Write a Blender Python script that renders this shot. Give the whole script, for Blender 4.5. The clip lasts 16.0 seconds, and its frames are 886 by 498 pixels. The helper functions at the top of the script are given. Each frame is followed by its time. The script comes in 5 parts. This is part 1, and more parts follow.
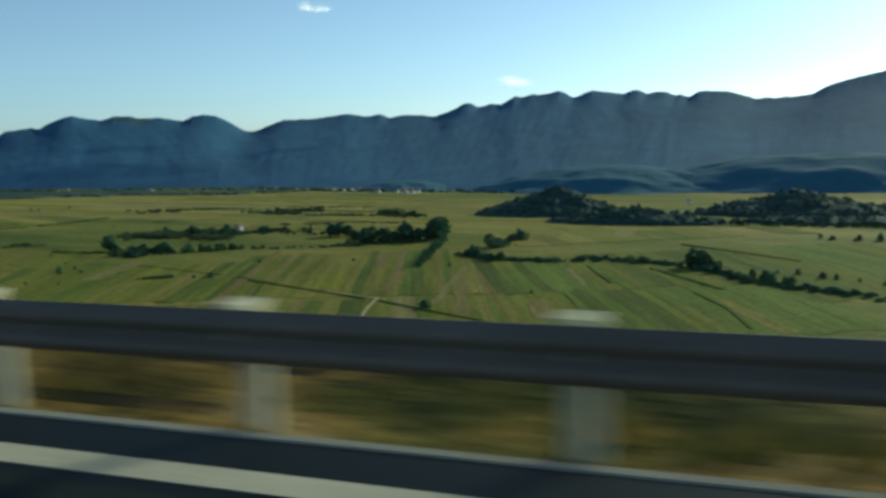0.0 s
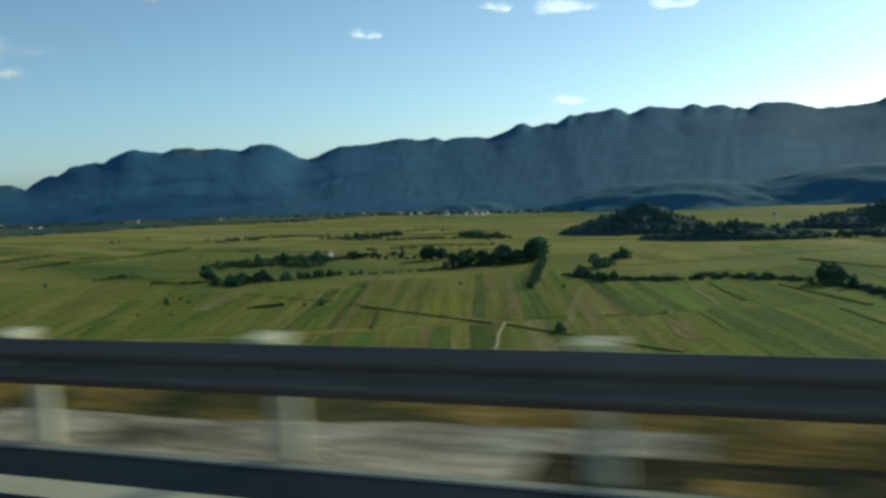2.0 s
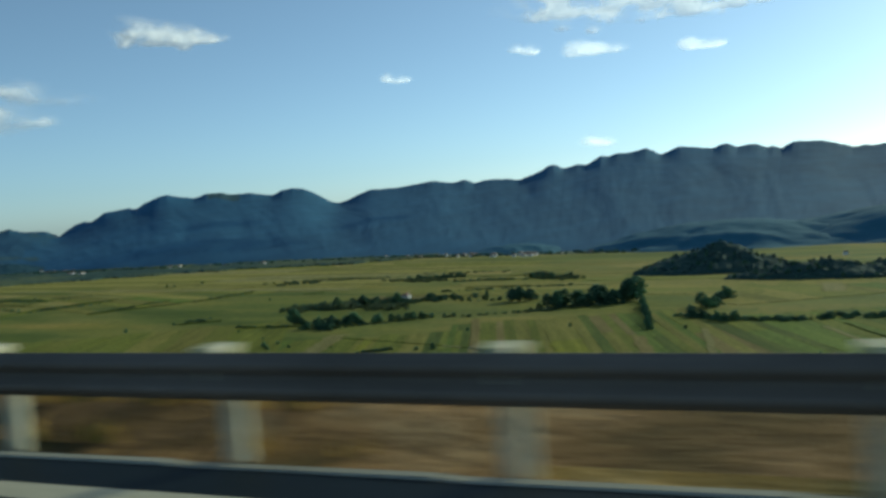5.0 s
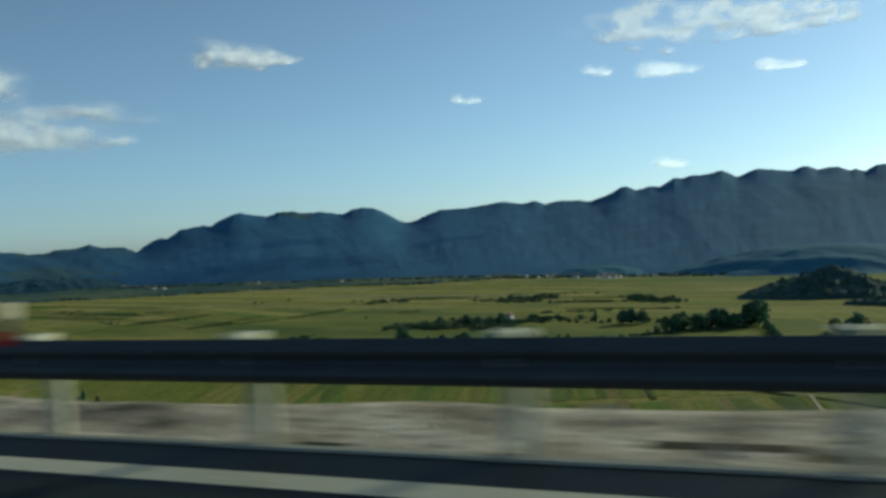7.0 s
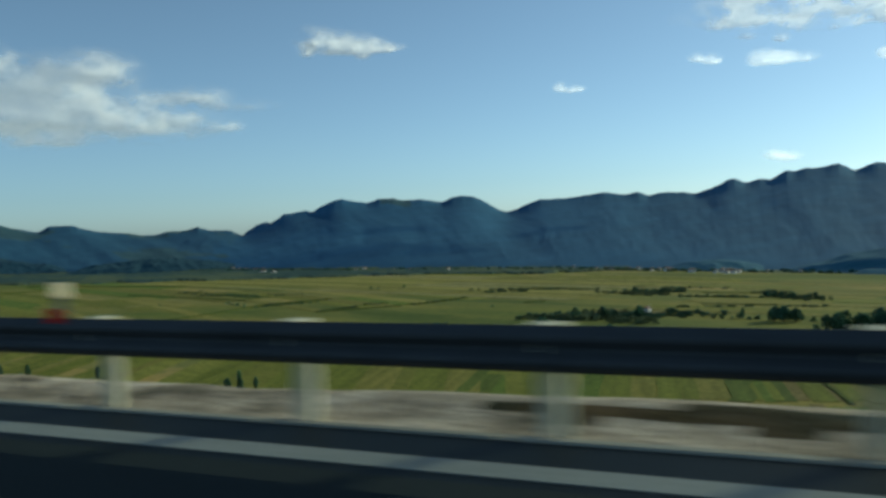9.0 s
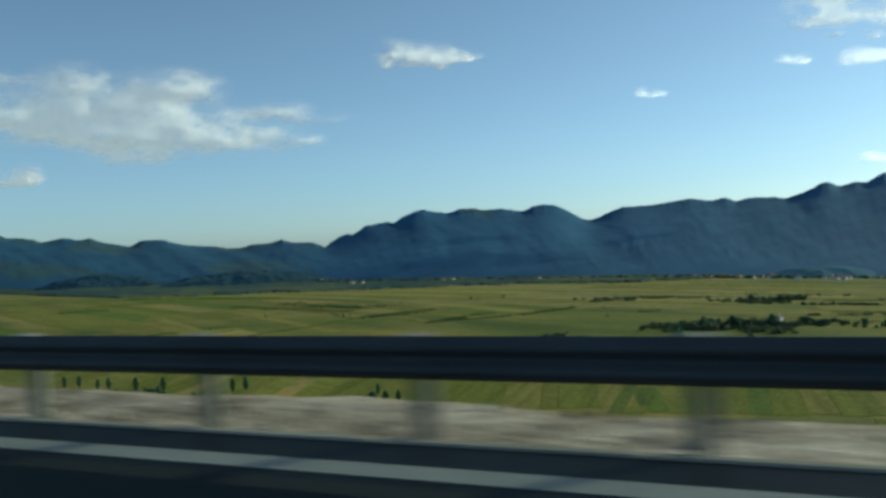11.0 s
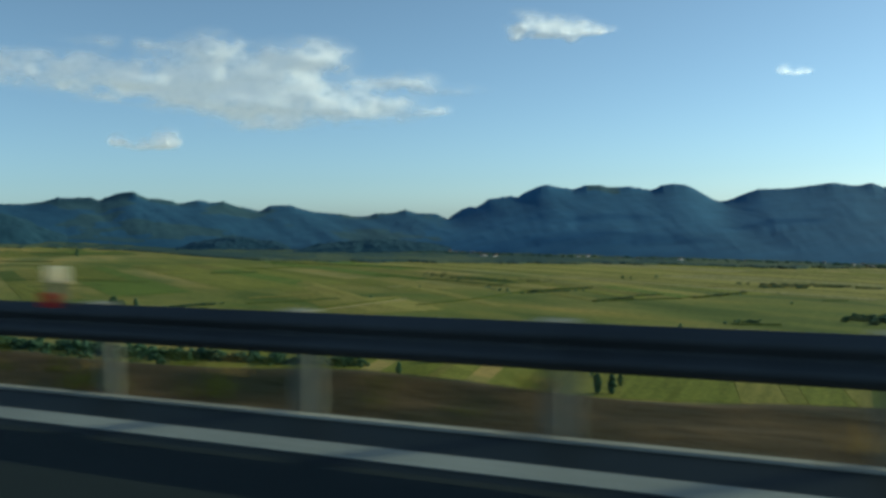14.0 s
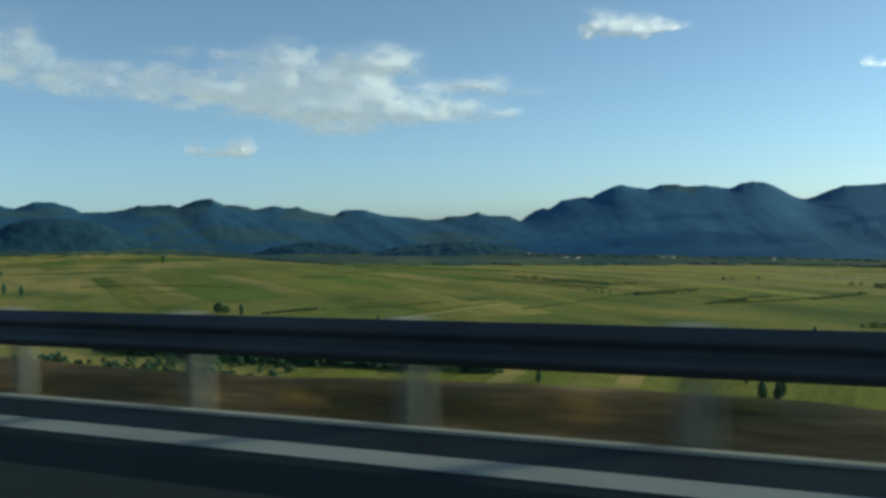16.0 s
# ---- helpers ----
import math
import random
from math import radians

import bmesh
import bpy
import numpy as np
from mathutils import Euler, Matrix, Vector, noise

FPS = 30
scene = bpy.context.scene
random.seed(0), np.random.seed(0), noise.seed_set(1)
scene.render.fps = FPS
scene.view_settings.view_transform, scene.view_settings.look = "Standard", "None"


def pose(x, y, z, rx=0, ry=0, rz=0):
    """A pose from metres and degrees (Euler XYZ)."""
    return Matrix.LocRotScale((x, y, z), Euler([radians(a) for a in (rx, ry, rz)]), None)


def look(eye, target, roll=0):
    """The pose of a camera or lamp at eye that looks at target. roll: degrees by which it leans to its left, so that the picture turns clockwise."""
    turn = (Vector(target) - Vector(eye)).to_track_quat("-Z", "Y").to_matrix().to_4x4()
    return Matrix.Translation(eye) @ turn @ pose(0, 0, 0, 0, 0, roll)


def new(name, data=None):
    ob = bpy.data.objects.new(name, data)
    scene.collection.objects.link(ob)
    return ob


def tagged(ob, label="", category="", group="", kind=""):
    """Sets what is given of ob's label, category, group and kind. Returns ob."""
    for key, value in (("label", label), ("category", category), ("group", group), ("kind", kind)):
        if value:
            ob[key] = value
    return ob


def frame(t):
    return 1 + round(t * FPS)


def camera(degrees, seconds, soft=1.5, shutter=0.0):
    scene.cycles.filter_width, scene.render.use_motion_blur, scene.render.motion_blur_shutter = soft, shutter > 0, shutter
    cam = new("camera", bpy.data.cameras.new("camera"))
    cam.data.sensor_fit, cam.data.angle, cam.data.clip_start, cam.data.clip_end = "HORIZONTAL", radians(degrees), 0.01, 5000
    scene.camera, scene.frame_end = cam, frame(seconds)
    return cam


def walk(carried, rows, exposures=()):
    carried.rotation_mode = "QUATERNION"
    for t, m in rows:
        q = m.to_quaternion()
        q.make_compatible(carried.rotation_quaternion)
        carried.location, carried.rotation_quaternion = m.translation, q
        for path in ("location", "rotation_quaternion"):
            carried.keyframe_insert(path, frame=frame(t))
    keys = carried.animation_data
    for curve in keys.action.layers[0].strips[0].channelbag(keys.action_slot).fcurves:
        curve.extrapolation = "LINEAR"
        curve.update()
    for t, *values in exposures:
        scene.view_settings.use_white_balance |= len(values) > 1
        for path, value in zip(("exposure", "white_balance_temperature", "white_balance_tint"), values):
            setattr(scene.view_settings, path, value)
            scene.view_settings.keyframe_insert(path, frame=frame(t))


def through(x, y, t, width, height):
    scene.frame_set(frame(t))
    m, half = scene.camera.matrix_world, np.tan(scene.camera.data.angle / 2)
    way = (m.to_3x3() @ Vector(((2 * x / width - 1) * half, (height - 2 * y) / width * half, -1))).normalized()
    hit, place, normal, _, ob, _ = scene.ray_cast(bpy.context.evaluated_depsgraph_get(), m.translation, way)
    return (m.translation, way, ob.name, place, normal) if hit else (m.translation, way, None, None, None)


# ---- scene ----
cam = camera(54.0, 16.0, soft=3.3, shutter=0.32)

# seconds, place, yaw, pitch, roll
PATH = [
    (0.00, 0.30, 0.14, 1.563, 19.40, -7.46, 1.59),
    (0.50, -12.89, 0.09, 1.584, 22.50, -6.55, 2.84),
    (1.00, -25.18, -0.04, 1.598, 21.91, -6.58, 3.13),
    (1.50, -38.77, -0.28, 1.621, 22.08, -6.28, 3.83),
    (2.00, -51.60, -0.52, 1.631, 22.54, -5.87, 3.48),
    (2.50, -64.59, -0.81, 1.623, 23.63, -5.53, 3.68),
    (3.00, -77.05, -1.33, 1.675, 23.45, -4.90, 4.01),
    (3.50, -89.28, -1.77, 1.599, 23.22, -5.72, 0.34),
    (4.00, -101.84, -2.30, 1.611, 22.04, -3.94, 4.74),
    (4.60, -117.18, -2.92, 1.618, 22.94, -3.33, 4.35),
    (5.25, -133.73, -3.70, 1.625, 23.91, -2.66, 3.93),
    (5.90, -150.28, -4.62, 1.633, 24.89, -2.00, 3.51),
    (6.50, -165.56, -5.65, 1.640, 25.79, -1.39, 3.12),
    (7.00, -178.81, -6.74, 1.623, 27.34, -1.32, 3.38),
    (7.50, -192.13, -7.93, 1.622, 29.52, -1.22, 3.20),
    (8.00, -204.54, -9.28, 1.617, 29.90, -1.48, 3.07),
    (8.50, -217.74, -11.01, 1.623, 32.00, -1.92, 2.10),
    (9.10, -232.88, -13.17, 1.626, 33.43, -1.66, 2.31),
    (9.75, -249.22, -15.88, 1.629, 34.98, -1.38, 2.54),
    (10.40, -265.49, -18.98, 1.632, 36.53, -1.11, 2.77),
    (11.00, -280.38, -22.22, 1.635, 37.96, -0.85, 2.98),
    (11.50, -292.74, -25.11, 1.618, 39.50, -1.65, 1.80),
    (12.00, -305.43, -28.43, 1.630, 38.20, -3.28, -0.12),
    (12.50, -318.34, -32.21, 1.640, 41.21, -3.02, 0.78),
    (13.00, -330.81, -36.20, 1.630, 42.98, -1.94, 1.83),
    (13.50, -341.66, -39.86, 1.632, 43.86, -2.08, 0.37),
    (14.00, -354.23, -44.51, 1.641, 45.13, -2.30, 0.77),
    (14.50, -365.60, -48.98, 1.649, 44.96, -2.10, 1.29),
    (15.00, -376.70, -53.54, 1.638, 47.46, -1.57, 2.87),
    (15.50, -388.76, -58.76, 1.653, 49.33, -2.10, 1.51),
    (16.00, -401.00, -64.48, 1.640, 49.31, -2.03, 1.59),
]


def ahead(x, y, z, yaw, pitch, roll):
    yw, pt = radians(yaw), radians(pitch)
    way = Vector((-math.sin(yw) * math.cos(pt), math.cos(yw) * math.cos(pt), math.sin(pt)))
    return look((x, y, z), Vector((x, y, z)) + way, -roll)


walk(cam, [(r[0], ahead(*r[1:])) for r in PATH], [(0.0, 0.0, 5800, -23), (2.6, -0.07, 5780, -23), (3.2, -0.06, 5770, -23), (4.0, 0.0, 5750, -23), (6.5, -0.27, 5700, -23), (8.5, -0.21, 5700, -23), (11.0, -0.08, 5700, -23), (16.0, 0.02, 5700, -23)])

# ---- world, sun ----
SUN_AZ, SUN_EL = 28.0, 20.0
world = bpy.data.worlds.new("sky")
scene.world = world
world.use_nodes = True
wn = world.node_tree
sky = wn.nodes.new("ShaderNodeTexSky")
sky.sky_type, sky.sun_disc = "NISHITA", False
sky.sun_elevation, sky.sun_rotation = radians(SUN_EL), radians(SUN_AZ)
sky.air_density, sky.dust_density, sky.ozone_density, sky.altitude = 0.8, 1.4, 1.5, 1300
hazy = wn.nodes.new("ShaderNodeHueSaturation")
hazy.inputs["Hue"].default_value, hazy.inputs["Saturation"].default_value = 0.5, 0.71
wn.links.new(sky.outputs[0], hazy.inputs["Color"])
bluer = wn.nodes.new("ShaderNodeMix")
bluer.data_type, bluer.blend_type, bluer.inputs[0].default_value = "RGBA", "MULTIPLY", 1.0
bluer.inputs[7].default_value = (0.855, 0.88, 1.04, 1)
wn.links.new(hazy.outputs[0], bluer.inputs[6])
wn.links.new(bluer.outputs[2], wn.nodes["Background"].inputs[0])
wn.nodes["Background"].inputs[1].default_value = 0.125
sun_data = bpy.data.lights.new("sun", "SUN")
sun_data.energy, sun_data.angle, sun_data.color = 3.3, radians(0.5), (1.0, 0.85, 0.62)
sun = new("sun", sun_data)
sa, se = radians(SUN_AZ), radians(SUN_EL)
TO_SUN = Vector((math.sin(sa) * math.cos(se), math.cos(sa) * math.cos(se), math.sin(se)))
sun.matrix_world = look((0, 0, 300), Vector((0, 0, 300)) - TO_SUN)


# ---- materials ----
def nodes_of(name):
    m = bpy.data.materials.new(name)
    m.use_nodes = True
    nt = m.node_tree
    return m, nt, nt.nodes["Principled BSDF"]


def ramp(nt, fac, stops):
    r = nt.nodes.new("ShaderNodeValToRGB")
    while len(r.color_ramp.elements) < len(stops):
        r.color_ramp.elements.new(0.5)
    for e, (at, c) in zip(r.color_ramp.elements, stops):
        e.position, e.color = at, (*c, 1)
    nt.links.new(fac, r.inputs[0])
    return r.outputs[0]


def grain(nt, vec, scale, detail=4.0, rough=0.55):
    n = nt.nodes.new("ShaderNodeTexNoise")
    n.inputs["Scale"].default_value, n.inputs["Detail"].default_value = scale, detail
    n.inputs["Roughness"].default_value = rough
    nt.links.new(vec, n.inputs["Vector"])
    return n.outputs["Fac"]


def mixed(nt, a, b, fac, kind="MIX"):
    m = nt.nodes.new("ShaderNodeMix")
    m.data_type, m.blend_type = "RGBA", kind
    if isinstance(fac, float):
        m.inputs[0].default_value = fac
    else:
        nt.links.new(fac, m.inputs[0])
    for s, v in ((6, a), (7, b)):
        if isinstance(v, tuple):
            m.inputs[s].default_value = (*v, 1)
        else:
            nt.links.new(v, m.inputs[s])
    return m.outputs[2]


def surface(name, dark, light, big=0.05, fine=2.0, rough=0.9, bump=0.3, depth=0.05, spread=0.0, metal=0.0, stretch=None):
    """Two scales of grain between two colours, relief, and a shift of brightness from piece to piece."""
    m, nt, bsdf = nodes_of(name)
    geo = nt.nodes.new("ShaderNodeNewGeometry")
    vec = geo.outputs["Position"]
    if stretch:
        mp = nt.nodes.new("ShaderNodeMapping")
        mp.inputs["Scale"].default_value = stretch
        nt.links.new(vec, mp.inputs[0])
        vec = mp.outputs[0]
    a, b = grain(nt, vec, big), grain(nt, vec, fine)
    mid = tuple((x + y) / 2 for x, y in zip(dark, light))
    c1 = ramp(nt, a, [(0.3, dark), (0.5, mid), (0.7, light)])
    c2 = ramp(nt, b, [(0.3, dark), (0.7, light)])
    col = mixed(nt, c1, c2, 0.45)
    if spread:
        oi = nt.nodes.new("ShaderNodeObjectInfo")
        v = ramp(nt, oi.outputs["Random"], [(0.0, (1 - spread,) * 3), (1.0, (1 + spread * 0.6,) * 3)])
        col = mixed(nt, col, v, 1.0, "MULTIPLY")
    nt.links.new(col, bsdf.inputs["Base Color"])
    bsdf.inputs["Roughness"].default_value, bsdf.inputs["Metallic"].default_value = rough, metal
    bsdf.inputs["Specular IOR Level"].default_value = 0.12 if not metal else 0.3
    if bump:
        bp = nt.nodes.new("ShaderNodeBump")
        bp.inputs["Strength"].default_value, bp.inputs["Distance"].default_value = bump, depth
        nt.links.new(b, bp.inputs["Height"])
        nt.links.new(bp.outputs[0], bsdf.inputs["Normal"])
    return m


def leafy(name, dark, light, spread=0.0, through=0.32):
    """Foliage: grain as above, and part of the light passes through the leaves."""
    m = surface(name, dark, light, 0.05, 0.7, 0.85, 0.6, 0.2, spread)
    nt = m.node_tree
    bsdf, out = nt.nodes["Principled BSDF"], nt.nodes["Material Output"]
    tra, mix = nt.nodes.new("ShaderNodeBsdfTranslucent"), nt.nodes.new("ShaderNodeMixShader")
    mix.inputs[0].default_value = through
    nt.links.new(bsdf.inputs["Base Color"].links[0].from_socket, tra.inputs["Color"])
    nt.links.new(bsdf.outputs[0], mix.inputs[1])
    nt.links.new(tra.outputs[0], mix.inputs[2])
    nt.links.new(mix.outputs[0], out.inputs[0])
    return m


ASPHALT = surface("dark_asphalt", (0.005, 0.009, 0.013), (0.012, 0.017, 0.022), 0.4, 40, 0.6, 0.2, 0.004)
ASPHALT_OLD = surface("worn_asphalt", (0.014, 0.019, 0.02), (0.026, 0.032, 0.031), 0.4, 40, 0.75, 0.4, 0.01)
for gloss in (ASPHALT, ASPHALT_OLD):
    gloss.node_tree.nodes["Principled BSDF"].inputs["Specular IOR Level"].default_value = 0.07
PAINT = surface("road_paint", (0.34, 0.31, 0.225), (0.6, 0.54, 0.41), 0.6, 14, 0.6, 0.2, 0.004)
# Greyed copy of the paint: the rail's shadow put into the line's colour.
PAINT_SHADED = surface("shaded_road_paint", (0.15, 0.16, 0.15), (0.3, 0.31, 0.29), 0.6, 14, 0.7, 0.2, 0.004)
CONCRETE = surface("concrete", (0.2, 0.19, 0.155), (0.36, 0.34, 0.28), 0.8, 20, 0.9, 0.3, 0.01, 0.15)
# One steel in lighter and darker copies: glare towards the sun put into colour.
ZINC_NO_GLARE = surface("glare_free_galvanised_steel", (0.036, 0.038, 0.042), (0.076, 0.079, 0.086), 0.7, 9, 0.7, 0.1, 0.004, 0.06, 0.2)
ZINC_GLARE = surface("glare_lifted_galvanised_steel", (0.1, 0.082, 0.066), (0.2, 0.165, 0.135), 0.7, 9, 0.75, 0.1, 0.004, 0.06, 0.2)
ZINC_POST_GLARE = surface("glare_lifted_post_steel", (0.5, 0.45, 0.32), (0.7, 0.64, 0.48), 0.9, 12, 0.65, 0.1, 0.004, 0.1, 0.2)
ZINC_POST = surface("glare_free_grey_steel", (0.145, 0.142, 0.118), (0.24, 0.23, 0.19), 0.9, 12, 0.65, 0.1, 0.004, 0.1, 0.2)
WHITE = surface("white_plastic", (0.7, 0.7, 0.7), (0.84, 0.84, 0.82), 3, 30, 0.5, 0.0)
CREAM = leafy("cream_plastic", (0.88, 0.79, 0.6), (0.93, 0.86, 0.7), through=0.6)
RED = surface("red_reflector", (0.42, 0.012, 0.006), (0.58, 0.025, 0.012), 3, 60, 0.3, 0.0)
GREEN_SIGN = surface("green_sign_sheet", (0.01, 0.16, 0.1), (0.02, 0.22, 0.13), 3, 30, 0.45, 0.0)


def patchy(name, stops, scale, fine, stretch=(1.0, 1.0, 1.0)):
    """Ground in clear patches of several colours with a fine grain over it."""
    m, nt, bsdf = nodes_of(name)
    vec = nt.nodes.new("ShaderNodeNewGeometry").outputs["Position"]
    mp = nt.nodes.new("ShaderNodeMapping")
    mp.inputs["Scale"].default_value = stretch
    nt.links.new(vec, mp.inputs[0])
    a, b = grain(nt, mp.outputs[0], scale, 5, 0.6), grain(nt, vec, fine, 4, 0.65)
    col = mixed(nt, ramp(nt, a, stops), ramp(nt, b, [(0.3, (0.45, 0.45, 0.42)), (0.7, (1.45, 1.4, 1.35))]), 0.85, "MULTIPLY")
    nt.links.new(col, bsdf.inputs["Base Color"])
    bsdf.inputs["Roughness"].default_value = 0.95
    bsdf.inputs["Specular IOR Level"].default_value = 0.15
    bp = nt.nodes.new("ShaderNodeBump")
    bp.inputs["Strength"].default_value, bp.inputs["Distance"].default_value = 0.9, 0.08
    nt.links.new(b, bp.inputs["Height"])
    nt.links.new(bp.outputs[0], bsdf.inputs["Normal"])
    return m


VERGE_GRASS = patchy("dry_verge_grass", [(0.34, (0.032, 0.036, 0.005)), (0.44, (0.112, 0.083, 0.016)), (0.56, (0.265, 0.168, 0.042)), (0.68, (0.47, 0.36, 0.18))], 0.55, 5.0)
VERGE_GRAVEL = patchy("limestone_gravel", [(0.3, (0.08, 0.07, 0.045)), (0.4, (0.27, 0.222, 0.162)), (0.54, (0.45, 0.375, 0.285)), (0.67, (0.62, 0.54, 0.44))], 1.3, 8.0)
VERGE_EARTH = patchy("reddish_earth", [(0.36, (0.015, 0.018, 0.004)), (0.47, (0.042, 0.032, 0.011)), (0.58, (0.085, 0.056, 0.022)), (0.68, (0.16, 0.115, 0.056))], 0.6, 6.0)
VERGE_OLIVE = patchy("weedy_verge_grass", [(0.36, (0.018, 0.026, 0.003)), (0.47, (0.06, 0.06, 0.008)), (0.58, (0.13, 0.105, 0.017)), (0.69, (0.26, 0.19, 0.05))], 0.8, 5.0)
VERGE_RUST = patchy("dry_reddish_earth", [(0.33, (0.07, 0.052, 0.016)), (0.45, (0.165, 0.1, 0.036)), (0.57, (0.26, 0.155, 0.064)), (0.69, (0.38, 0.26, 0.13))], 0.6, 6.0)
# Mountain forest is blued: distance haze put into its base colour.
HAZY_FOREST = surface("haze_blue_forest", (0.025, 0.076, 0.148), (0.05, 0.134, 0.238), 0.0036, 0.035, 0.95, 0.1, 6.0, stretch=(0.35, 0.16, 1.3))
# Hill tree green lifted towards blue: haze put into the colour.
HAZY_WOODS = leafy("woodland", (0.055, 0.1, 0.095), (0.1, 0.155, 0.135), through=0.2)
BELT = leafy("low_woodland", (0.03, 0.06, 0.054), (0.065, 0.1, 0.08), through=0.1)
# Western slopes, foothills and pasture carry haze too, as extra blue in the colour.
HAZY_FOREST_WEST = surface("haze_blue_forest_west", (0.024, 0.067, 0.125), (0.047, 0.113, 0.188), 0.006, 0.035, 0.95, 0.1, 6.0, stretch=(0.35, 0.16, 1.3))
HAZY_FOOTHILL = surface("haze_blue_foothill_forest", (0.018, 0.046, 0.074), (0.034, 0.075, 0.108), 0.006, 0.035, 0.95, 0.3, 5.0)
HAZY_FOOTHILL_NEAR = surface("haze_blue_lower_forest", (0.05, 0.122, 0.172), (0.076, 0.162, 0.215), 0.006, 0.035, 0.95, 0.15, 5.0)
HAZY_PASTURE = surface("haze_blue_rocky_pasture", (0.034, 0.075, 0.1), (0.062, 0.11, 0.13), 0.006, 0.02, 0.95, 0.3, 5.0)
# Leaf greens are raised and blued, with the valley's haze in the colour.
HAZY_LEAF = leafy("leaves", (0.12, 0.215, 0.13), (0.21, 0.33, 0.19), 0.3, 0.58)
HAZY_LEAF_DARK = leafy("hazy_dark_leaves", (0.09, 0.17, 0.115), (0.17, 0.28, 0.17), 0.3, 0.58)
DRY_BLADES = leafy("dry_grass_blades", (0.3, 0.19, 0.045), (0.55, 0.38, 0.13), through=0.45)
GREEN_BLADES = leafy("green_grass_blades", (0.045, 0.06, 0.008), (0.11, 0.12, 0.02), through=0.45)
SCRUB = leafy("olive_scrub", (0.11, 0.145, 0.07), (0.2, 0.23, 0.11), through=0.4)
BARK = surface("bark", (0.06, 0.045, 0.03), (0.14, 0.11, 0.08), 0.8, 6, 0.95, 0.5, 0.03)
TRACK = surface("pale_dirt_track", (0.34, 0.26, 0.14), (0.52, 0.41, 0.25), 0.05, 0.5, 0.95, 0.3, 0.05)
WALL_WHITE = surface("white_render", (0.76, 0.75, 0.73), (0.88, 0.87, 0.85), 0.2, 3, 0.9, 0.1, 0.02, 0.25)
ROOF_RED = surface("clay_roof", (0.16, 0.095, 0.07), (0.26, 0.17, 0.13), 0.3, 3, 0.9, 0.3, 0.04, 0.3)
GLASS_DARK = surface("dark_window", (0.02, 0.022, 0.025), (0.03, 0.033, 0.037), 1, 5, 0.2, 0.0)


def crop(name, dark, light, spread, turn=21):
    """A crop with rows along its strip, a broad unevenness and a fine grain."""
    m, nt, bsdf = nodes_of(name)
    vec = nt.nodes.new("ShaderNodeNewGeometry").outputs["Position"]
    mp = nt.nodes.new("ShaderNodeMapping")
    mp.vector_type = "TEXTURE"
    mp.inputs["Rotation"].default_value = (0, 0, radians(turn))
    mp.inputs["Scale"].default_value = (1.0, 25.0, 1.0)
    nt.links.new(vec, mp.inputs[0])
    rows, wide, fine = grain(nt, mp.outputs[0], 0.16, 4, 0.6), grain(nt, vec, 0.012, 3), grain(nt, vec, 0.3, 4)
    mid = tuple((x + y) / 2 for x, y in zip(dark, light))
    col = mixed(nt, ramp(nt, rows, [(0.36, tuple(v * 0.8 for v in dark)), (0.5, mid), (0.64, tuple(v * 1.12 for v in light))]), ramp(nt, wide, [(0.38, dark), (0.62, light)]), 0.42)
    col = mixed(nt, col, ramp(nt, fine, [(0.32, (0.62, 0.68, 0.6)), (0.68, (1.28, 1.22, 1.18))]), 0.9, "MULTIPLY")
    oi = nt.nodes.new("ShaderNodeObjectInfo")
    col = mixed(nt, col, ramp(nt, oi.outputs["Random"], [(0.0, (1 - spread,) * 3), (1.0, (1 + spread,) * 3)]), 1.0, "MULTIPLY")
    nt.links.new(col, bsdf.inputs["Base Color"])
    bsdf.inputs["Roughness"].default_value, bsdf.inputs["Specular IOR Level"].default_value = 0.95, 0.08
    bp = nt.nodes.new("ShaderNodeBump")
    bp.inputs["Strength"].default_value, bp.inputs["Distance"].default_value = 0.5, 0.2
    nt.links.new(fine, bp.inputs["Height"])
    nt.links.new(bp.outputs[0], bsdf.inputs["Normal"])
    return m


CROPS = {
    "grass": crop("grass_crop", (0.135, 0.142, 0.020), (0.186, 0.185, 0.034), 0.1),
    "lush": crop("lush_crop", (0.107, 0.142, 0.020), (0.153, 0.185, 0.034), 0.1),
    "dry": crop("dry_crop", (0.167, 0.152, 0.030), (0.228, 0.195, 0.049), 0.1),
    "yellow": crop("yellow_crop", (0.172, 0.168, 0.019), (0.223, 0.210, 0.031), 0.08),
    "soil": crop("ploughed_soil", (0.172, 0.132, 0.042), (0.228, 0.178, 0.066), 0.1),
    "stubble": crop("pale_stubble", (0.223, 0.190, 0.066), (0.288, 0.245, 0.103), 0.15),
    "pale": crop("pale_dry_meadow", (0.223, 0.192, 0.042), (0.298, 0.250, 0.068), 0.15, 78),
    "meadow": crop("mown_meadow", (0.158, 0.158, 0.026), (0.219, 0.202, 0.042), 0.15, 78),
    "dark": crop("dark_crop", (0.079, 0.100, 0.017), (0.121, 0.138, 0.028), 0.12),
}


